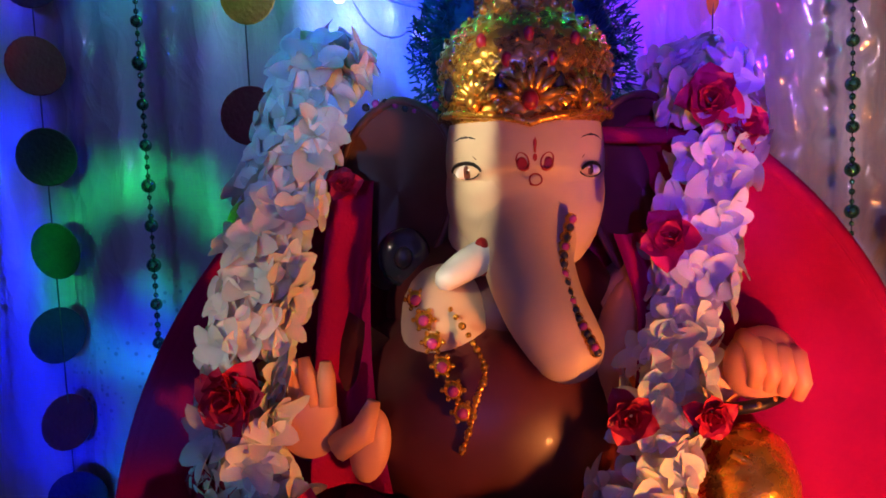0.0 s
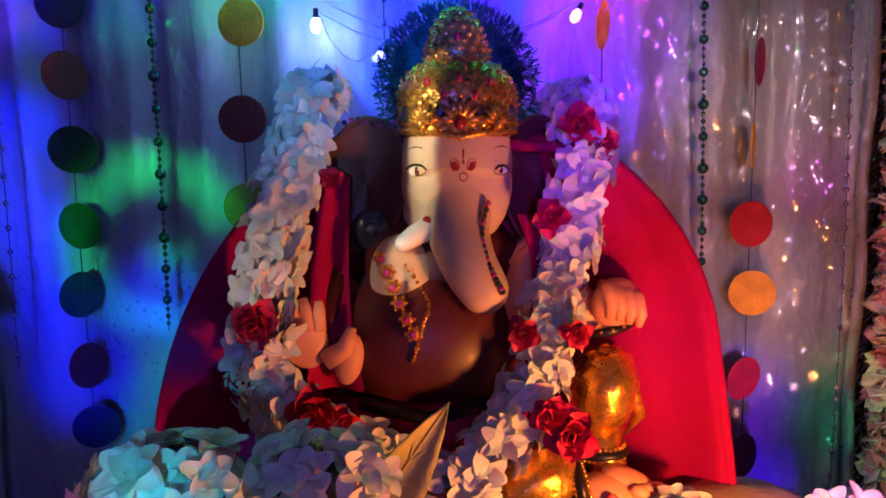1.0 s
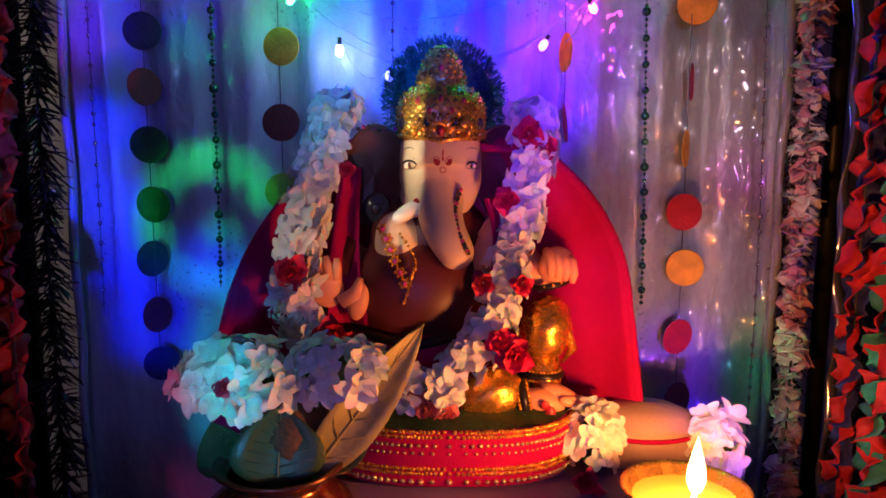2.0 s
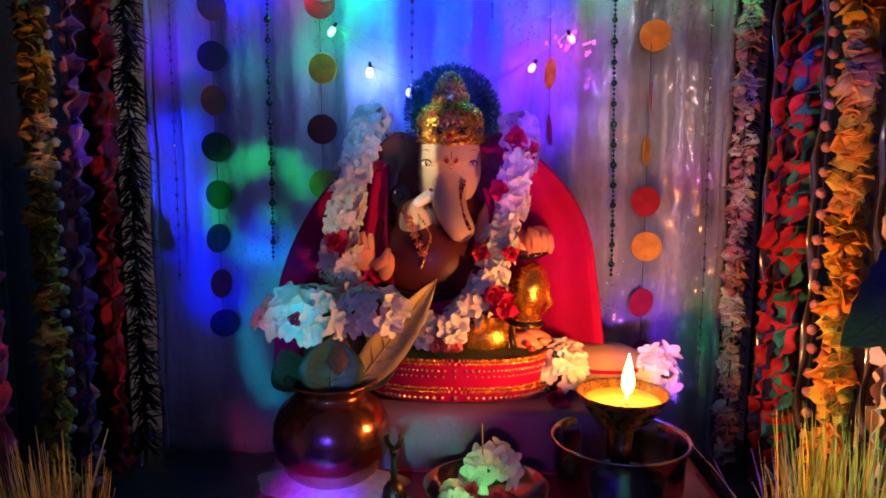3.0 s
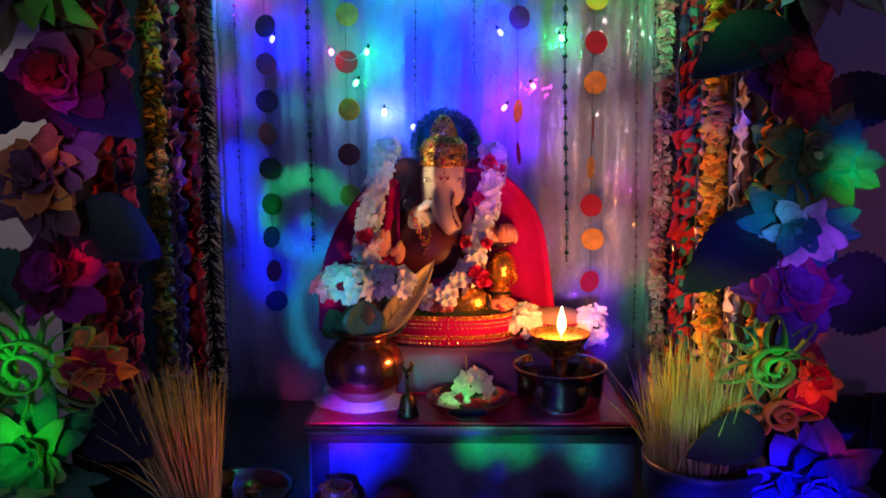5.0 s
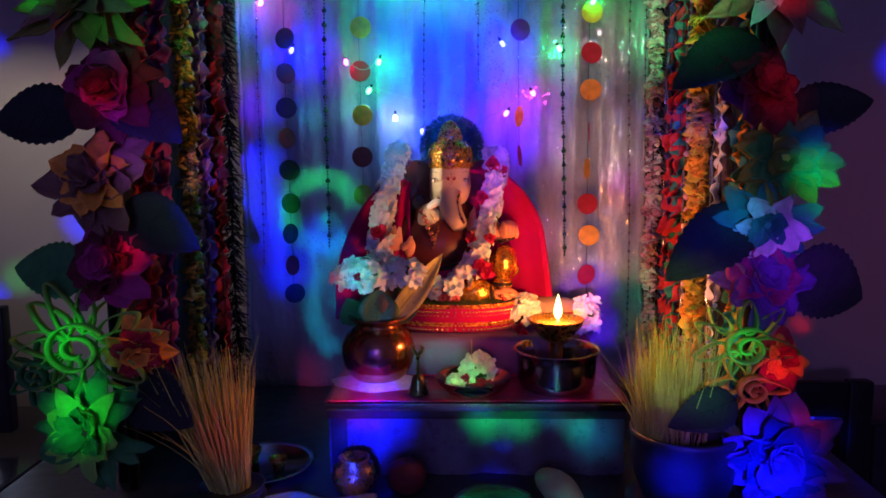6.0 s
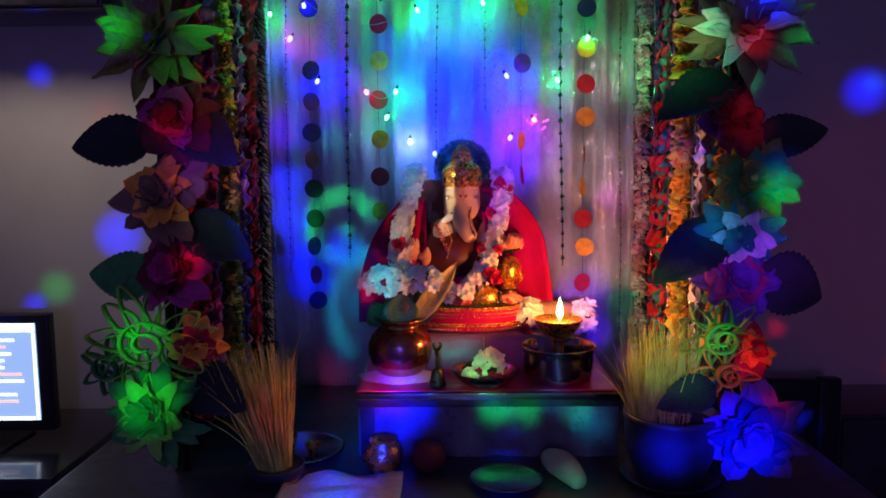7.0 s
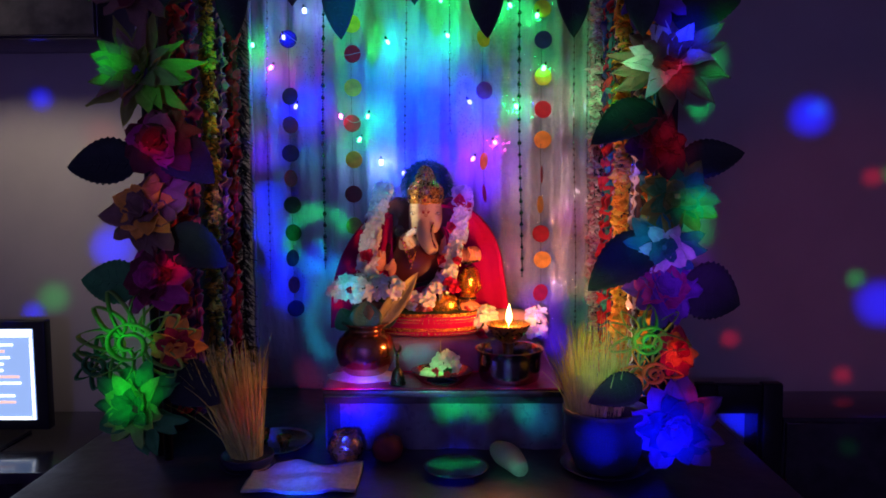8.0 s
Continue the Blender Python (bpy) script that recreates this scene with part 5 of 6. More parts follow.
def hand_bell():
    top = thing("hand_bell", (-0.030, 0.150, 0.636), "small dark brass hand bell standing on the red cloth", "bell")
    c = (-0.030, 0.150, 0.6365)
    part("bell_cup", Shape().lathe([(0.0, 0.002), (0.017, 0.0), (0.0185, 0.001), (0.0165, 0.006), (0.013, 0.018), (0.011, 0.028), (0.007, 0.034), (0.0, 0.036)], c, 0, 28), DARKBRASS, top)
    part("handle", Shape().lathe([(0.0, 0.034), (0.004, 0.035), (0.0032, 0.042), (0.0052, 0.045), (0.0030, 0.049), (0.0034, 0.064), (0.0052, 0.067), (0.0032, 0.070), (0.0, 0.0705)], c, 0, 18), DARKBRASS, top)
    for sx in (-1, 1):
        part("finial_wing", Shape().tube([(c[0], c[1], c[2] + 0.069), (c[0] + sx * 0.006, c[1], c[2] + 0.075), (c[0] + sx * 0.008, c[1], c[2] + 0.083), (c[0] + sx * 0.004, c[1], c[2] + 0.086)], [0.003, 0.0032, 0.0028, 0.001], n=9), DARKBRASS, top)


hand_bell()


def offering_bowl():
    top = thing("offering_bowl", (0.066, 0.158, 0.636), "shallow metal bowl holding white flowers and petals", "bowl")
    c = (0.066, 0.158, 0.6365)
    part("bowl", Shape().lathe([(0.0, 0.0), (0.032, 0.0), (0.048, 0.006), (0.061, 0.019), (0.0660, 0.029), (0.0672, 0.0295), (0.0645, 0.029), (0.058, 0.019), (0.044, 0.009), (0.0, 0.005)], c, 0, 48), STEEL, top)
    flower_heap("bowl_flowers", (0.074, 0.178, 0.672), (0.026, 0.020, 0.026), 22, "white flowers heaped in the metal bowl", 43, [((0.050, 0.146, 0.664), 0.6), ((0.076, 0.140, 0.660), 0.5)], 1.0)
    flower_heap("bowl_flowers", (0.036, 0.148, 0.654), (0.016, 0.018, 0.012), 8, "few loose white flowers lying in the bowl", 44, [], 0.8)
    stick = thing("incense_stick", (0.063, 0.165, 0.66), "thin incense stick standing among the flowers", "incense stick")
    part("stick", Shape().tube([(0.064, 0.165, 0.66), (0.062, 0.168, 0.728)], [0.0009, 0.0007], n=6), DRYLEAF, stick)


offering_bowl()


def vessel():
    top = thing("steel_vessel", (0.2125, 0.19, 0.636), "wide polished steel vessel standing on the altar stool", "vessel")
    c = (0.2125, 0.19, 0.6365)
    part("wall", Shape().lathe([(0.0, 0.0), (0.058, 0.0), (0.064, 0.004), (0.068, 0.020), (0.0690, 0.050), (0.0715, 0.067), (0.0740, 0.0695), (0.0745, 0.0705), (0.0725, 0.0712), (0.0700, 0.068), (0.0670, 0.050),
                               (0.066, 0.020), (0.060, 0.006), (0.0, 0.005)], c, 0, 64), STEEL, top)
    part("rim_bead", Shape().tube([(c[0] + 0.0738 * math.cos(a), c[1] + 0.0738 * math.sin(a), c[2] + 0.0702) for a in np.linspace(0, 6.2832, 65)], 0.0014, n=8), STEEL, top)


vessel()


def oil_lamp():
    top = thing("oil_lamp", (0.209, 0.172, 0.642), "lit brass oil lamp with a cotton wick and a bright flame", "oil lamp")
    c = (0.209, 0.172, 0.0)
    part("foot", Shape().lathe([(0.0, 0.6425), (0.034, 0.6425), (0.036, 0.648), (0.014, 0.662), (0.010, 0.690), (0.013, 0.722), (0.0, 0.725)], c, 0, 32), DARKBRASS, top)
    part("dish", Shape().lathe([(0.0, 0.722), (0.014, 0.723), (0.028, 0.733), (0.040, 0.748), (0.0465, 0.760), (0.0480, 0.7625), (0.0475, 0.764), (0.0445, 0.7615), (0.034, 0.750), (0.020, 0.745), (0.0, 0.744)], c, 0, 48), BRASS, top)
    oil = mat("lamp_oil", (0.34, 0.15, 0.03), 0.08, 0, 0.1, 20, 0.0, coat=0.6)
    part("oil", Shape().lathe([(0.0, 0.7555), (0.041, 0.7552)], c, 0, 40), oil, top, "pool of yellow oil")
    part("wick", Shape().tube([(0.209, 0.168, 0.752), (0.209, 0.155, 0.758), (0.209, 0.150, 0.771)], [0.0030, 0.0028, 0.0018], n=9), IVORY, top, "white cotton wick")
    fire = glow("flame", (1.0, 0.66, 0.22), 13)
    ob = part("flame", Shape().lathe([(0.0, 0.766), (0.0042, 0.769), (0.0068, 0.776), (0.0066, 0.784), (0.0046, 0.793), (0.0022, 0.802), (0.0, 0.810)], (0.209, 0.150, 0.002), 0, 16), fire, top, "bright yellow flame")
    ob.visible_shadow = False


oil_lamp()


def bundle():
    top = thing("cloth_bundle", (0.225, 0.345, 0.637), "pale cloth-wrapped bundle with white flowers round it", "bundle")
    part("wrap", Shape().lathe([(0.0, 0.0), (0.040, 0.001), (0.050, 0.02), (0.054, 0.06), (0.052, 0.105), (0.046, 0.122), (0.030, 0.129), (0.0, 0.132)], (0.222, 0.345, 0.6365), 0, 36, 0.7, (0.02, 7)), BUNDLE, top)
    part("tie", Shape().tube([(0.222 + 0.0535 * math.cos(a), 0.345 + 0.0376 * math.sin(a), 0.742) for a in np.linspace(0, 6.2832, 41)], 0.0022, n=6), REDCLOTH, top, "thin red thread tied round it")
    flower_heap("jasmine_string", (0.166, 0.310, 0.742), (0.022, 0.018, 0.034), 36, "string of white jasmine hanging on the pale bundle", 51, [((0.152, 0.268, 0.722), 0.8), ((0.160, 0.264, 0.710), 0.7)])
    flower_heap("jasmine_string", (0.284, 0.318, 0.732), (0.022, 0.018, 0.040), 36, "string of white jasmine hanging on the pale bundle", 52)


bundle()


# ---- wheat grass pots ----
def grass_pot(x, y, r, tall, seed, label, stray=(), wide=0.085, off=0.0, deep=1.0, root=None):
    rnd = random.Random(seed)
    R, cx = wide, x + off
    rx, rr, rz = root or (x, 0.85 * r, 0.612)
    top = thing("grass_pot", (x, y, 0.50), label, "potted grass", "pots of wheat grass")
    part("pot", Shape().lathe([(q, deep * h) for q, h in [(0.0, 0.0), (R * 0.62, 0.0), (R * 0.72, 0.006), (R * 0.93, 0.050), (R * 0.99, 0.085), (R * 0.97, 0.108), (R * 1.01, 0.112), (R * 1.02, 0.122), (R * 0.96, 0.124), (R * 0.92, 0.105), (0.0, 0.104)]], (cx, y, 0.5035), 0, 48), POT, top)
    part("saucer", Shape().lathe([(0.0, 0.0), (R * 0.80, 0.0), (R * 1.04, 0.010), (R * 1.07, 0.0115), (R * 0.80, 0.003), (0.0, 0.003)], (cx, y, 0.5), 0, 48), POT, top)
    part("soil", Shape().lathe([(0.0, deep * 0.122), (R * 0.5, deep * 0.117), (R * 0.93, deep * 0.110)], (cx, y, 0.5), 0, 30), SOIL, top)
    s = Shape()

    def straw(p, q, w, sag):
        d = (q - p)
        side = d.cross(Vector((rnd.uniform(-1, 1), rnd.uniform(-1, 1), 0.1))).normalized() * w
        vs, fs = [], []
        for k in range(6):
            f = k / 5
            m = p.lerp(q, f) + Vector((d.x, d.y, -0.3 * d.length)) * sag * f * f
            ww = side * (1 - f * 0.85)
            vs += [m - ww, m + ww]
        fs = [(2 * k, 2 * k + 1, 2 * k + 3, 2 * k + 2) for k in range(5)]
        s.add(vs, fs)
    for _ in range(480):
        a, k = rnd.uniform(0, 6.283), math.sqrt(rnd.random())
        p = Vector((rx + rr * k * math.cos(a), y + rr * k * math.sin(a), rz))
        q = Vector((x + r * 0.85 * k * math.cos(a), y + r * 0.85 * k * math.sin(a), 0.612)) + Vector((0.014 * k * math.cos(a) + rnd.gauss(0, 0.013), 0.014 * k * math.sin(a) + rnd.gauss(0, 0.013), tall * rnd.uniform(0.45, 1.1)))
        straw(p, q, rnd.uniform(0.0011, 0.0022), rnd.choice((0.0, 0.0, 0.05, 0.1, 0.25, 0.6)))
    for q in stray:
        straw(Vector((x + 0.6 * r * (1 if q[0] > x else -1), y, 0.61)), Vector(q), 0.0024, 0.05)
    tagged(part("grass_tuft", s, GRASS, top, "thick tuft of yellow-green wheat grass"), kind="stuff")


grass_pot(0.370, 0.020, 0.064, 0.180, 61, "pot of tall yellow-green wheat grass beside the lamp", [(0.255, 0.03, 0.765), (0.262, 0.05, 0.742), (0.285, 0.0, 0.73)], 0.082, 0.020)
grass_pot(-0.351, 0.020, 0.058, 0.135, 62, "pot of yellow-green wheat grass in the shade beside the altar", [(-0.272, 0.03, 0.775), (-0.285, 0.0, 0.76)], 0.052, 0.029, 0.22, (-0.322, 0.030, 0.522))


# ---- things on the table in front ----
def table_clutter():
    top = thing("steel_plate", (0.095, 0.0, 0.50), "shallow steel plate lying on the dark table", "plate")
    part("plate", Shape().lathe([(0.0, 0.001), (0.045, 0.001), (0.058, 0.008), (0.064, 0.012), (0.0645, 0.013), (0.057, 0.0105), (0.044, 0.004), (0.0, 0.004)], (0.095, 0.0, 0.5), 0, 48), STEEL, top)
    top = thing("small_pot", (-0.130, 0.055, 0.50), "small dark round metal pot on the table", "pot")
    part("body", Shape().lathe([(0.0, 0.0), (0.018, 0.0), (0.032, 0.012), (0.038, 0.030), (0.032, 0.048), (0.022, 0.056), (0.026, 0.062), (0.024, 0.062), (0.018, 0.054), (0.0, 0.050)], (-0.13, 0.055, 0.5005), 0, 36), BRASS, top)
    top = thing("conch_shell", (0.205, 0.02, 0.50), "pale smooth conch shell lying on the table", "shell")
    pts = [along([(0.175, 0.075, 0.522), (0.188, 0.045, 0.524), (0.205, 0.015, 0.522), (0.222, -0.025, 0.512)], k / 14) for k in range(15)]
    part("shell", Shape().tube(pts, [0.004 + 0.021 * math.sin(math.pi * (0.08 + 0.80 * k / 14)) ** 0.8 for k in range(15)], n=20), BUNDLE, top)
    top = thing("round_tray", (-0.305, 0.150, 0.50), "round steel tray beside the altar stool", "tray")
    part("tray", Shape().lathe([(0.0, 0.001), (0.070, 0.001), (0.082, 0.010), (0.090, 0.0125), (0.0905, 0.0135), (0.080, 0.012), (0.069, 0.004), (0.0, 0.004)], (-0.305, 0.15, 0.5), 0, 48), STEEL, top)
    for x, y, k in ((-0.33, 0.16, 1.0), (-0.275, 0.135, 0.8)):
        cup = thing("small_cup", (x, y, 0.504), "small brass cup on the steel tray", "cup", "cups on the tray")
        part("cup", Shape().lathe([(0.0, 0.0), (0.012 * k, 0.0), (0.018 * k, 0.02 * k), (0.020 * k, 0.028 * k), (0.0175 * k, 0.020 * k), (0.0, 0.004)], (x, y, 0.5045), 0, 24), BRASS, cup)
    cloth = thing("folded_cloth", (-0.20, -0.03, 0.50), "pale folded cloth lying on the dark table", "cloth")
    part("folds", Shape().sheet(lambda u, v: (-0.30 + 0.21 * u, -0.11 + 0.14 * v, 0.506 + 0.006 * noise.noise((u * 4, v * 4, 1)) + 0.003 * math.sin(9 * u + 5 * v)), 40, 30), RICE, cloth, solid=0.006)
    top = thing("fruit", (-0.055, 0.06, 0.50), "dark round fruit on the table under the altar stool", "fruit")
    part("skin", Shape().lathe([(0.0, 0.0), (0.014, 0.001), (0.028, 0.012), (0.032, 0.028), (0.027, 0.046), (0.012, 0.055), (0.003, 0.052), (0.0, 0.050)], (-0.045, 0.06, 0.5005), 0, 28), PAPER["darkred"], top)


table_clutter()


# ---- flower columns at the front corners ----
def paper_flower(at, r, keys, petals, label, category="paper flower", tilt=(0, -1, 0.1), layers=3, slim=0.5, heart="yellow", group="", seed=0):
    rnd = random.Random(seed)
    top = thing("paper_flower", at, label, category, group)
    base = aim(at, Vector(tilt) + Vector((rnd.uniform(-0.45, 0.45), 0, rnd.uniform(-0.35, 0.5))), rnd.uniform(0, 60))
    for k in range(layers):
        n = petals - 2 * k
        for i in range(n):
            s = Shape()
            m = pose(0, 0, 0, 0, 0, 360 * (i + 0.5 * k) / n + rnd.uniform(-9, 9)) @ pose(0, r * 0.08, 0.003 + 0.008 * k, 6 + 24 * k + rnd.uniform(-12, 14), rnd.uniform(-22, 22), 0)
            s.blade(m, r * (0.95 - 0.24 * k) * rnd.uniform(0.82, 1.08), r * slim * (1 - 0.10 * k) * rnd.uniform(0.8, 1.15), rnd.uniform(0.1, 0.35), rnd.uniform(-0.35, 0.2), 0, 5, 8, 0.85 if slim < 0.4 else 0.5, 0.0, rnd.uniform(0.05, 0.14), rnd.uniform(0, 6))
            part("petal", s, PAPER[keys[k % len(keys)]], top, m=base, solid=0.0008)
    part("heart", Shape().ball((0, 0, 0.012), (r * 0.17, r * 0.17, r * 0.10), nu=16, nv=10), PAPER[heart], top, m=base)
    return top


def swirl(at, r, key, seed, loops=9):
    """Curled paper strips: a spiral in the middle and a ring of ribbon loops. key: a colour that stands for the
    coloured light on white paper.
    """
    top = thing("paper_swirl", at, "ornament of curled white paper strips, tinted as lit, pinned to the flower column", "paper ornament", "curled paper ornaments")
    rnd = random.Random(seed)
    at = Vector(at)

    def spiral(u, v):
        a = 0.6 + 11.0 * u
        q = 0.62 * r * (1 - 0.8 * u)
        return at + Vector((q * math.cos(a), -0.012 - 0.018 * v, 0.85 * q * math.sin(a)))
    part("paper_spiral", Shape().sheet(spiral, 70, 1), PAPER[key], top, solid=0.003)
    for k in range(loops):
        a = 2 * math.pi * k / loops + rnd.uniform(-0.2, 0.2)
        d, w, n = rnd.uniform(0.42, 0.62) * r, rnd.uniform(0.17, 0.26) * r, rnd.uniform(0.010, 0.018)
        c = at + Vector((0.85 * r * math.cos(a), rnd.uniform(-0.012, 0.012), 0.75 * r * math.sin(a)))
        tilt = rnd.uniform(-0.5, 0.5)

        def loop(u, v):
            b = 2 * math.pi * u
            x, z = d * math.cos(b), w * math.sin(b) * (1 - 0.35 * math.cos(b))
            return c + Vector((x * math.cos(a) - z * math.sin(a), n * (v - 0.5) + tilt * x * 0.5, x * math.sin(a) + z * math.cos(a)))
        part("paper_loop", Shape().sheet(loop, 26, 1, 0, True), PAPER[key], top, solid=0.002)


def big_leaf(base, tip, width, seed, key="black"):
    rnd = random.Random(seed)
    top = thing("paper_leaf", base, "large dark green paper leaf with a serrated edge", "paper leaf", "large paper leaves")
    leaf_part("blade", top, PAPER[key], base, tip, width, (rnd.uniform(-0.3, 0.3), -1, rnd.uniform(0.2, 0.6)), -0.15, 0.15, vein=True, nv=24, notch=0.16)


CL, CR = "flowers of the column on the dark side", "flowers of the column on the flame side"


def columns():
    for sx, g in ((-1, CL), (1, CR)):
        rod = thing("flower_column_pole", (sx * 0.50, 0.07, 0.50), "thin dark pole that carries the paper flowers", "pole")
        part("pole", Shape().tube([(sx * 0.50, 0.07, 0.50), (sx * 0.50, 0.07, 1.62)], 0.009), BLACKMETAL, rod)
    paper_flower((0.505, 0.03, 1.285), 0.118, ("brown", "white"), 14, "large pale brown daisy-like paper flower", slim=0.34, heart="darkred", group=CR, seed=1)
    paper_flower((0.480, 0.035, 1.140), 0.075, ("darkred", "darkred"), 10, "dark red paper flower", slim=0.7, heart="darkred", group=CR, seed=2)
    paper_flower((0.525, 0.030, 1.035), 0.080, ("olive", "green"), 12, "olive green paper flower", slim=0.5, heart="orange", group=CR, seed=3)
    paper_flower((0.500, 0.020, 0.945), 0.075, ("teal", "white"), 12, "teal paper flower with ragged petals", slim=0.5, heart="teal", group=CR, seed=4)
    paper_flower((0.495, 0.025, 0.855), 0.075, ("purple", "magenta"), 10, "purple paper flower with broad petals", slim=0.7, heart="purple", group=CR, seed=5)
    # white paper, coloured lime and orange for the light that falls on it
    swirl((0.462, -0.01, 0.765), 0.058, "lime", 1)
    swirl((0.470, -0.02, 0.705), 0.042, "orange", 3, 6)
    paper_flower((0.520, 0.010, 0.735), 0.050, ("red", "orange"), 9, "small red paper flower", slim=0.6, heart="yellow", group=CR, seed=6)
    paper_flower((0.510, -0.03, 0.610), 0.095, ("purple", "navy"), 12, "large purple paper flower low on the column", slim=0.6, heart="magenta", group=CR, seed=7)
    paper_flower((0.470, 0.050, 1.425), 0.080, ("purple", "navy"), 11, "purple paper flower high on the column", slim=0.5, heart="navy", group=CR, seed=8)
    big_leaf((0.480, 0.03, 1.210), (0.355, 0.01, 1.150), 0.085, 1)
    big_leaf((0.535, 0.05, 1.095), (0.655, 0.03, 1.130), 0.080, 2)
    big_leaf((0.480, 0.02, 0.960), (0.350, 0.00, 0.865), 0.090, 3)
    big_leaf((0.540, 0.03, 0.870), (0.650, 0.01, 0.830), 0.110, 4)
    big_leaf((0.445, -0.04, 0.690), (0.345, -0.075, 0.665), 0.062, 6)
    big_leaf((0.520, 0.05, 1.370), (0.640, 0.03, 1.420), 0.080, 5)

    paper_flower((-0.495, 0.00, 1.275), 0.115, ("olive", "brown"), 14, "large olive and brown daisy-like paper flower", slim=0.34, heart="purple", group=CL, seed=11)
    paper_flower((-0.468, 0.01, 1.145), 0.080, ("darkred", "magenta"), 10, "dark red paper flower", slim=0.7, heart="darkred", group=CL, seed=12)
    paper_flower((-0.485, 0.00, 1.015), 0.090, ("brown", "orange"), 12, "rust orange paper flower", slim=0.6, heart="brown", group=CL, seed=13)
    paper_flower((-0.475, 0.00, 0.885), 0.080, ("magenta", "darkred"), 11, "deep magenta paper flower", slim=0.65, heart="red", group=CL, seed=14)
    # white paper again, with the green light put into its colour
    swirl((-0.525, -0.02, 0.765), 0.080, "lime", 2, 13)
    swirl((-0.600, 0.00, 0.720), 0.045, "green", 4, 7)
    paper_flower((-0.450, 0.00, 0.760), 0.055, ("orange", "red"), 10, "small orange paper flower", slim=0.6, heart="red", group=CL, seed=15)
    paper_flower((-0.510, -0.03, 0.640), 0.095, ("green", "lime"), 12, "large green paper flower low on the column", slim=0.45, heart="darkred", group=CL, seed=16)
    paper_flower((-0.500, 0.02, 1.430), 0.085, ("brown", "darkred"), 11, "brown paper flower high on the column", slim=0.5, heart="darkred", group=CL, seed=17)
    big_leaf((-0.520, 0.02, 1.110), (-0.655, 0.00, 1.110), 0.095, 11)
    big_leaf((-0.460, 0.01, 1.150), (-0.365, -0.01, 1.075), 0.090, 12)
    big_leaf((-0.460, 0.00, 0.975), (-0.345, -0.01, 0.915), 0.085, 13)
    big_leaf((-0.520, 0.01, 0.870), (-0.630, -0.01, 0.890), 0.085, 14, "green")
    big_leaf((-0.455, 0.00, 0.700), (-0.355, -0.07, 0.665), 0.090, 15)


columns()


def toran():
    """Leaves that hang in a row from the front bar."""
    for i, x in enumerate((-0.43, -0.305, -0.200, -0.112, 0.02, 0.152, 0.305, 0.43)):
        low = 1.325 if i % 2 or i == 6 else 1.385
        leaf = thing("hanging_leaf", (x, -0.05, low), "dark mango leaf hanging from the shrine's front bar", "leaf", "row of hanging leaves")
        leaf_part("blade", leaf, PAPER["black"], (x, -0.05, low + 0.125), (x + 0.004, -0.055, low), 0.064, (0.15 * (-1) ** i, -1, 0), 0.03, 0.12)
        part("stalk", Shape().tube([(x, -0.05, 1.53), (x + 0.002, -0.05, low + 0.12)], 0.0018, n=6), LEAF, leaf)


toran()


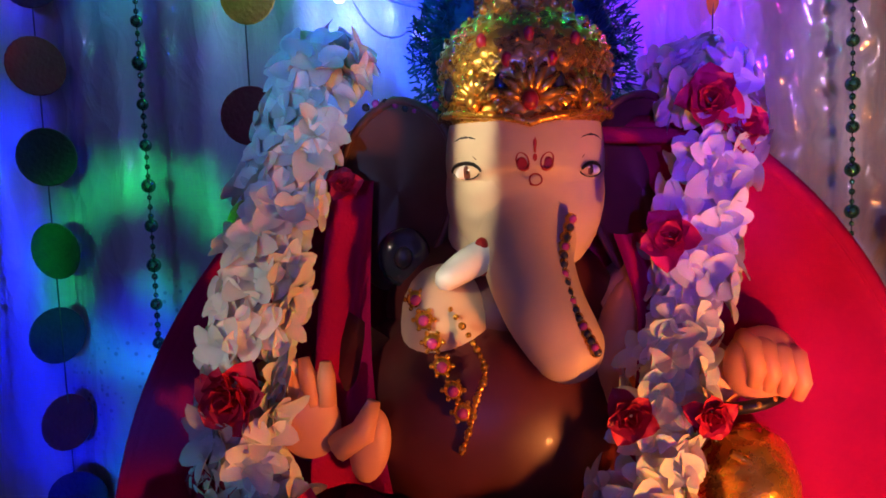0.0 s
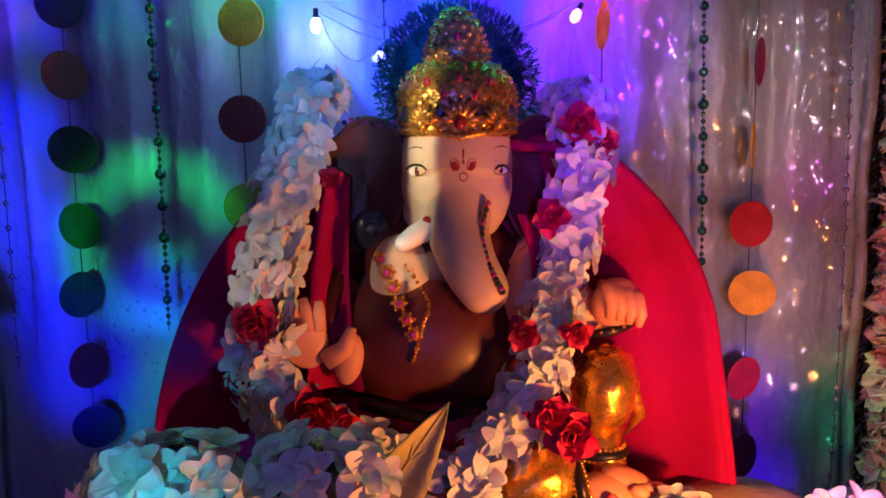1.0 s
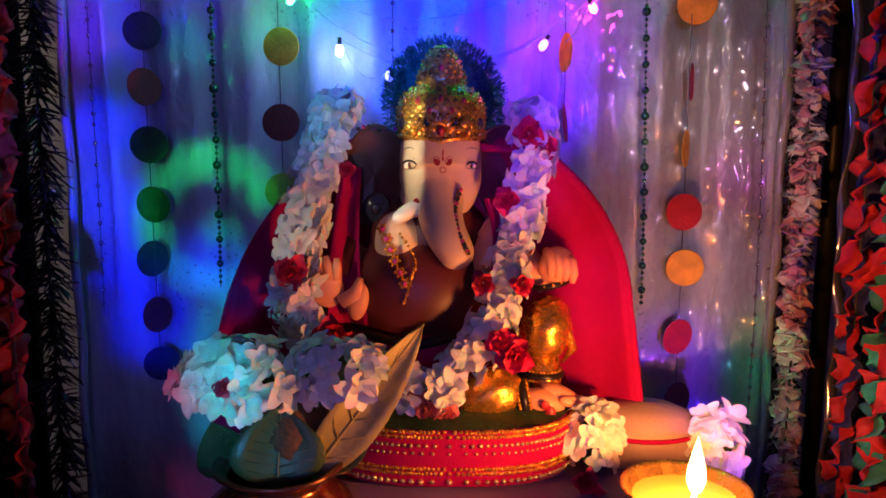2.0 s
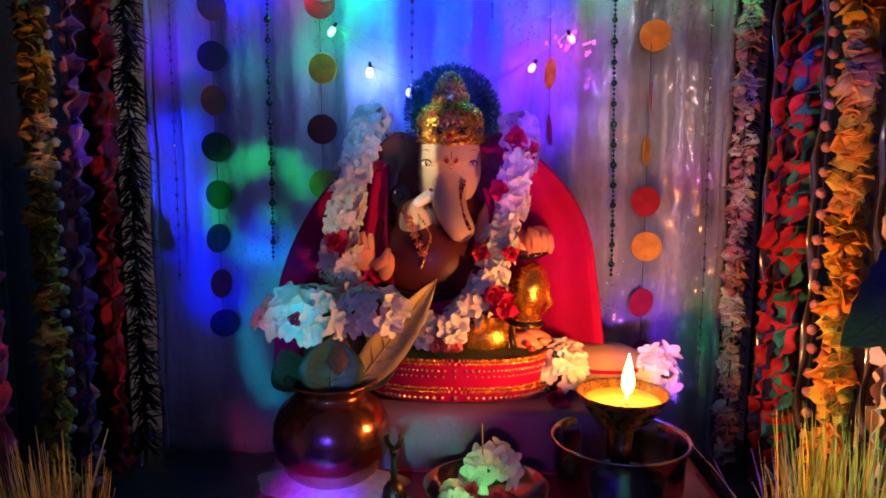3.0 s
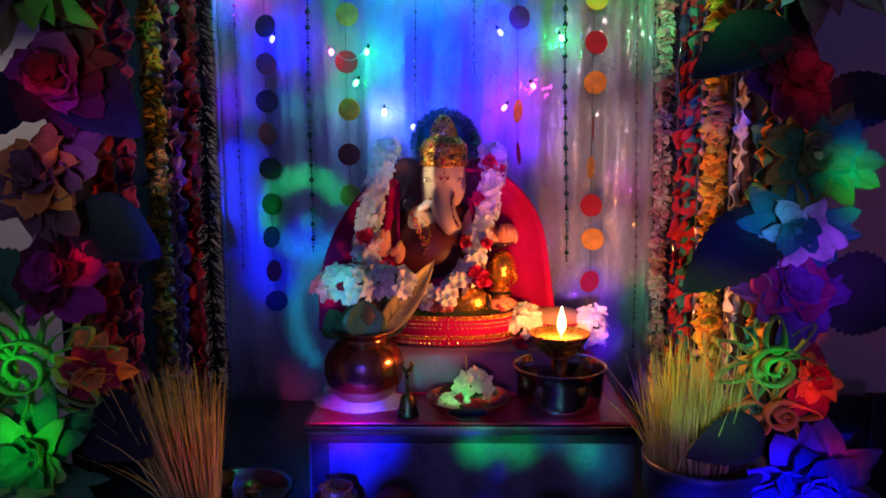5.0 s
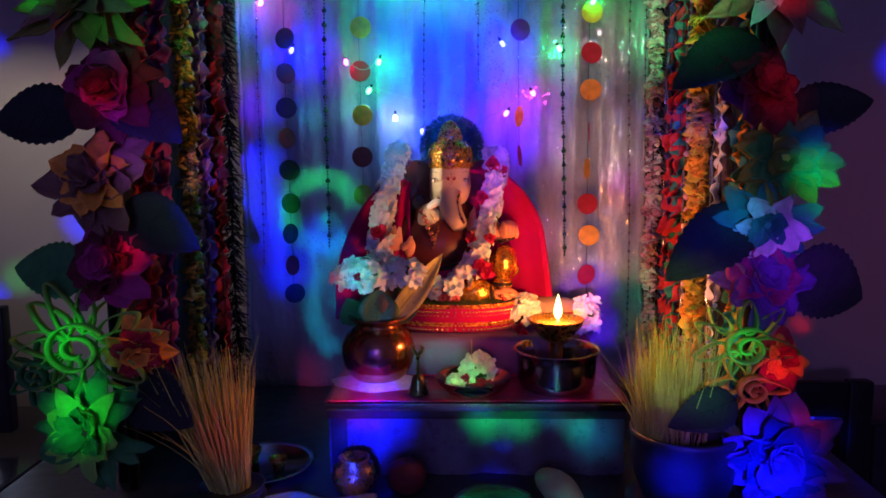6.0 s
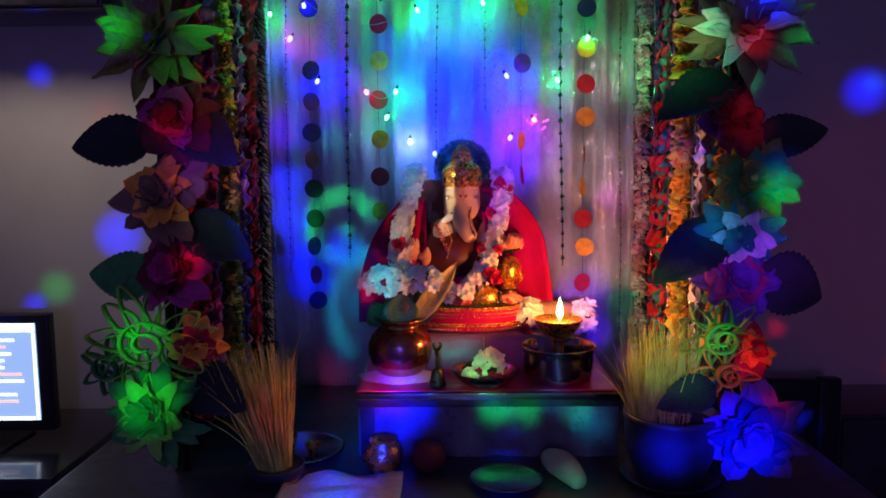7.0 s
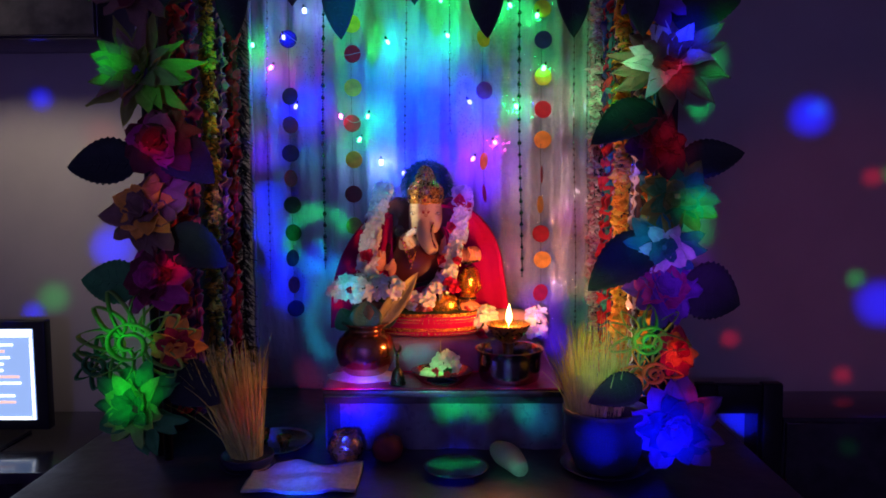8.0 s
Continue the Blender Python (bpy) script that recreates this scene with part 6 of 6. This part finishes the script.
# ---- the far room: screen on a desk, chair, wall cupboard ----
def desk_and_screen():
    desk = thing("desk", (-1.35, 0.68, -0.25), "dark wooden desk against the wall with a screen on it", "desk")
    part("desktop", Shape().box((-1.95, 0.40, 0.31), (-0.95, 0.93, 0.34), 0, 0.004), DARKWOOD, desk)
    for x in (-1.92, -0.99):
        part("side_panel", Shape().box((x - 0.015, 0.42, -0.25), (x + 0.015, 0.92, 0.31), 0, 0.002), DARKWOOD, desk)
    part("back_panel", Shape().box((-1.905, 0.90, -0.05), (-1.005, 0.915, 0.31), 0, 0.002), DARKWOOD, desk)
    scr = thing("computer_screen", (-1.28, 0.62, 0.34), "black flat computer screen showing a lit page of text", "screen")
    part("bezel", Shape().box((-1.52, 0.606, 0.385), (-1.045, 0.64, 0.695), 0, 0.005), PLASTIC, scr)
    page = glow("lit_page", (0.20, 0.30, 0.55), 1.6)
    pane = part("display", Shape().box((-1.50, 0.603, 0.415), (-1.078, 0.6065, 0.672), 0, 0.0), page, scr, "lit blue-white display", smooth=False)
    white = glow("page_text", (0.85, 0.9, 1.0), 2.2)
    warm = glow("page_text_warm", (1.0, 0.55, 0.45), 1.2)
    rnd = random.Random(3)
    part("title_bar", Shape().box((-1.50, 0.6005, 0.650), (-1.080, 0.6028, 0.671), 0, 0), white, pane, smooth=False)
    part("page_edge", Shape().box((-1.0865, 0.6005, 0.416), (-1.080, 0.6028, 0.646), 0, 0), white, pane, smooth=False)
    part("foot_bar", Shape().box((-1.50, 0.6005, 0.416), (-1.092, 0.6028, 0.424), 0, 0), white, pane, smooth=False)
    for k in range(11):
        z = 0.625 - 0.018 * k
        part("text_line", Shape().box((-1.30, 0.6005, z), (-1.115 - rnd.uniform(0, 0.08), 0.6028, z + 0.006), 0, 0), warm if k % 4 == 1 else white, pane, smooth=False)
    part("stand", Shape().box((-1.31, 0.625, 0.345), (-1.25, 0.645, 0.42), 0, 0.003), PLASTIC, scr)
    part("stand_base", Shape().box((-1.40, 0.56, 0.3405), (-1.16, 0.72, 0.350), 0, 0.003), PLASTIC, scr)


desk_and_screen()


def chair():
    top = thing("chair", (0.87, 0.72, -0.25), "dark wooden chair with an open back standing by the wall", "chair")
    for x in (0.785, 0.965):
        part("back_post", Shape().box((x - 0.028, 0.60, -0.25), (x + 0.028, 0.635, 0.515), 0, 0.006), BLACKMETAL, top)
        part("leg", Shape().box((x - 0.02, 0.86, -0.25), (x + 0.02, 0.90, 0.16), 0, 0.004), BLACKMETAL, top)
    part("top_rail", Shape().box((0.813, 0.602, 0.430), (0.937, 0.633, 0.512), 0, 0.006), BLACKMETAL, top)
    part("seat", Shape().box((0.755, 0.60, 0.16), (0.995, 0.92, 0.195), 0, 0.008), BLACKMETAL, top)


chair()


def wall_cupboard():
    top = thing("wall_cupboard", (-1.35, 0.86, 1.48), "dark wall cupboard hanging high on the wall", "cupboard")
    part("body", Shape().box((-1.90, 0.70, 1.48), (-0.90, 0.948, 1.95), 0, 0.006), DARKWOOD, top)
    for a, b in ((-1.895, -1.403), (-1.397, -0.905)):
        part("door", Shape().box((a, 0.684, 1.485), (b, 0.699, 1.945), 0, 0.004), DARKWOOD, top)


wall_cupboard()


def side_shelf():
    top = thing("low_cabinet", (1.45, 0.75, -0.25), "low dark cabinet along the wall", "cabinet")
    part("body", Shape().box((1.02, 0.66, -0.25), (2.0, 0.945, 0.40), 0, 0.005), DARKWOOD, top)
    for a, b in ((1.025, 1.505), (1.512, 1.995)):
        part("door", Shape().box((a, 0.645, -0.20), (b, 0.659, 0.39), 0, 0.004), DARKWOOD, top)


side_shelf()
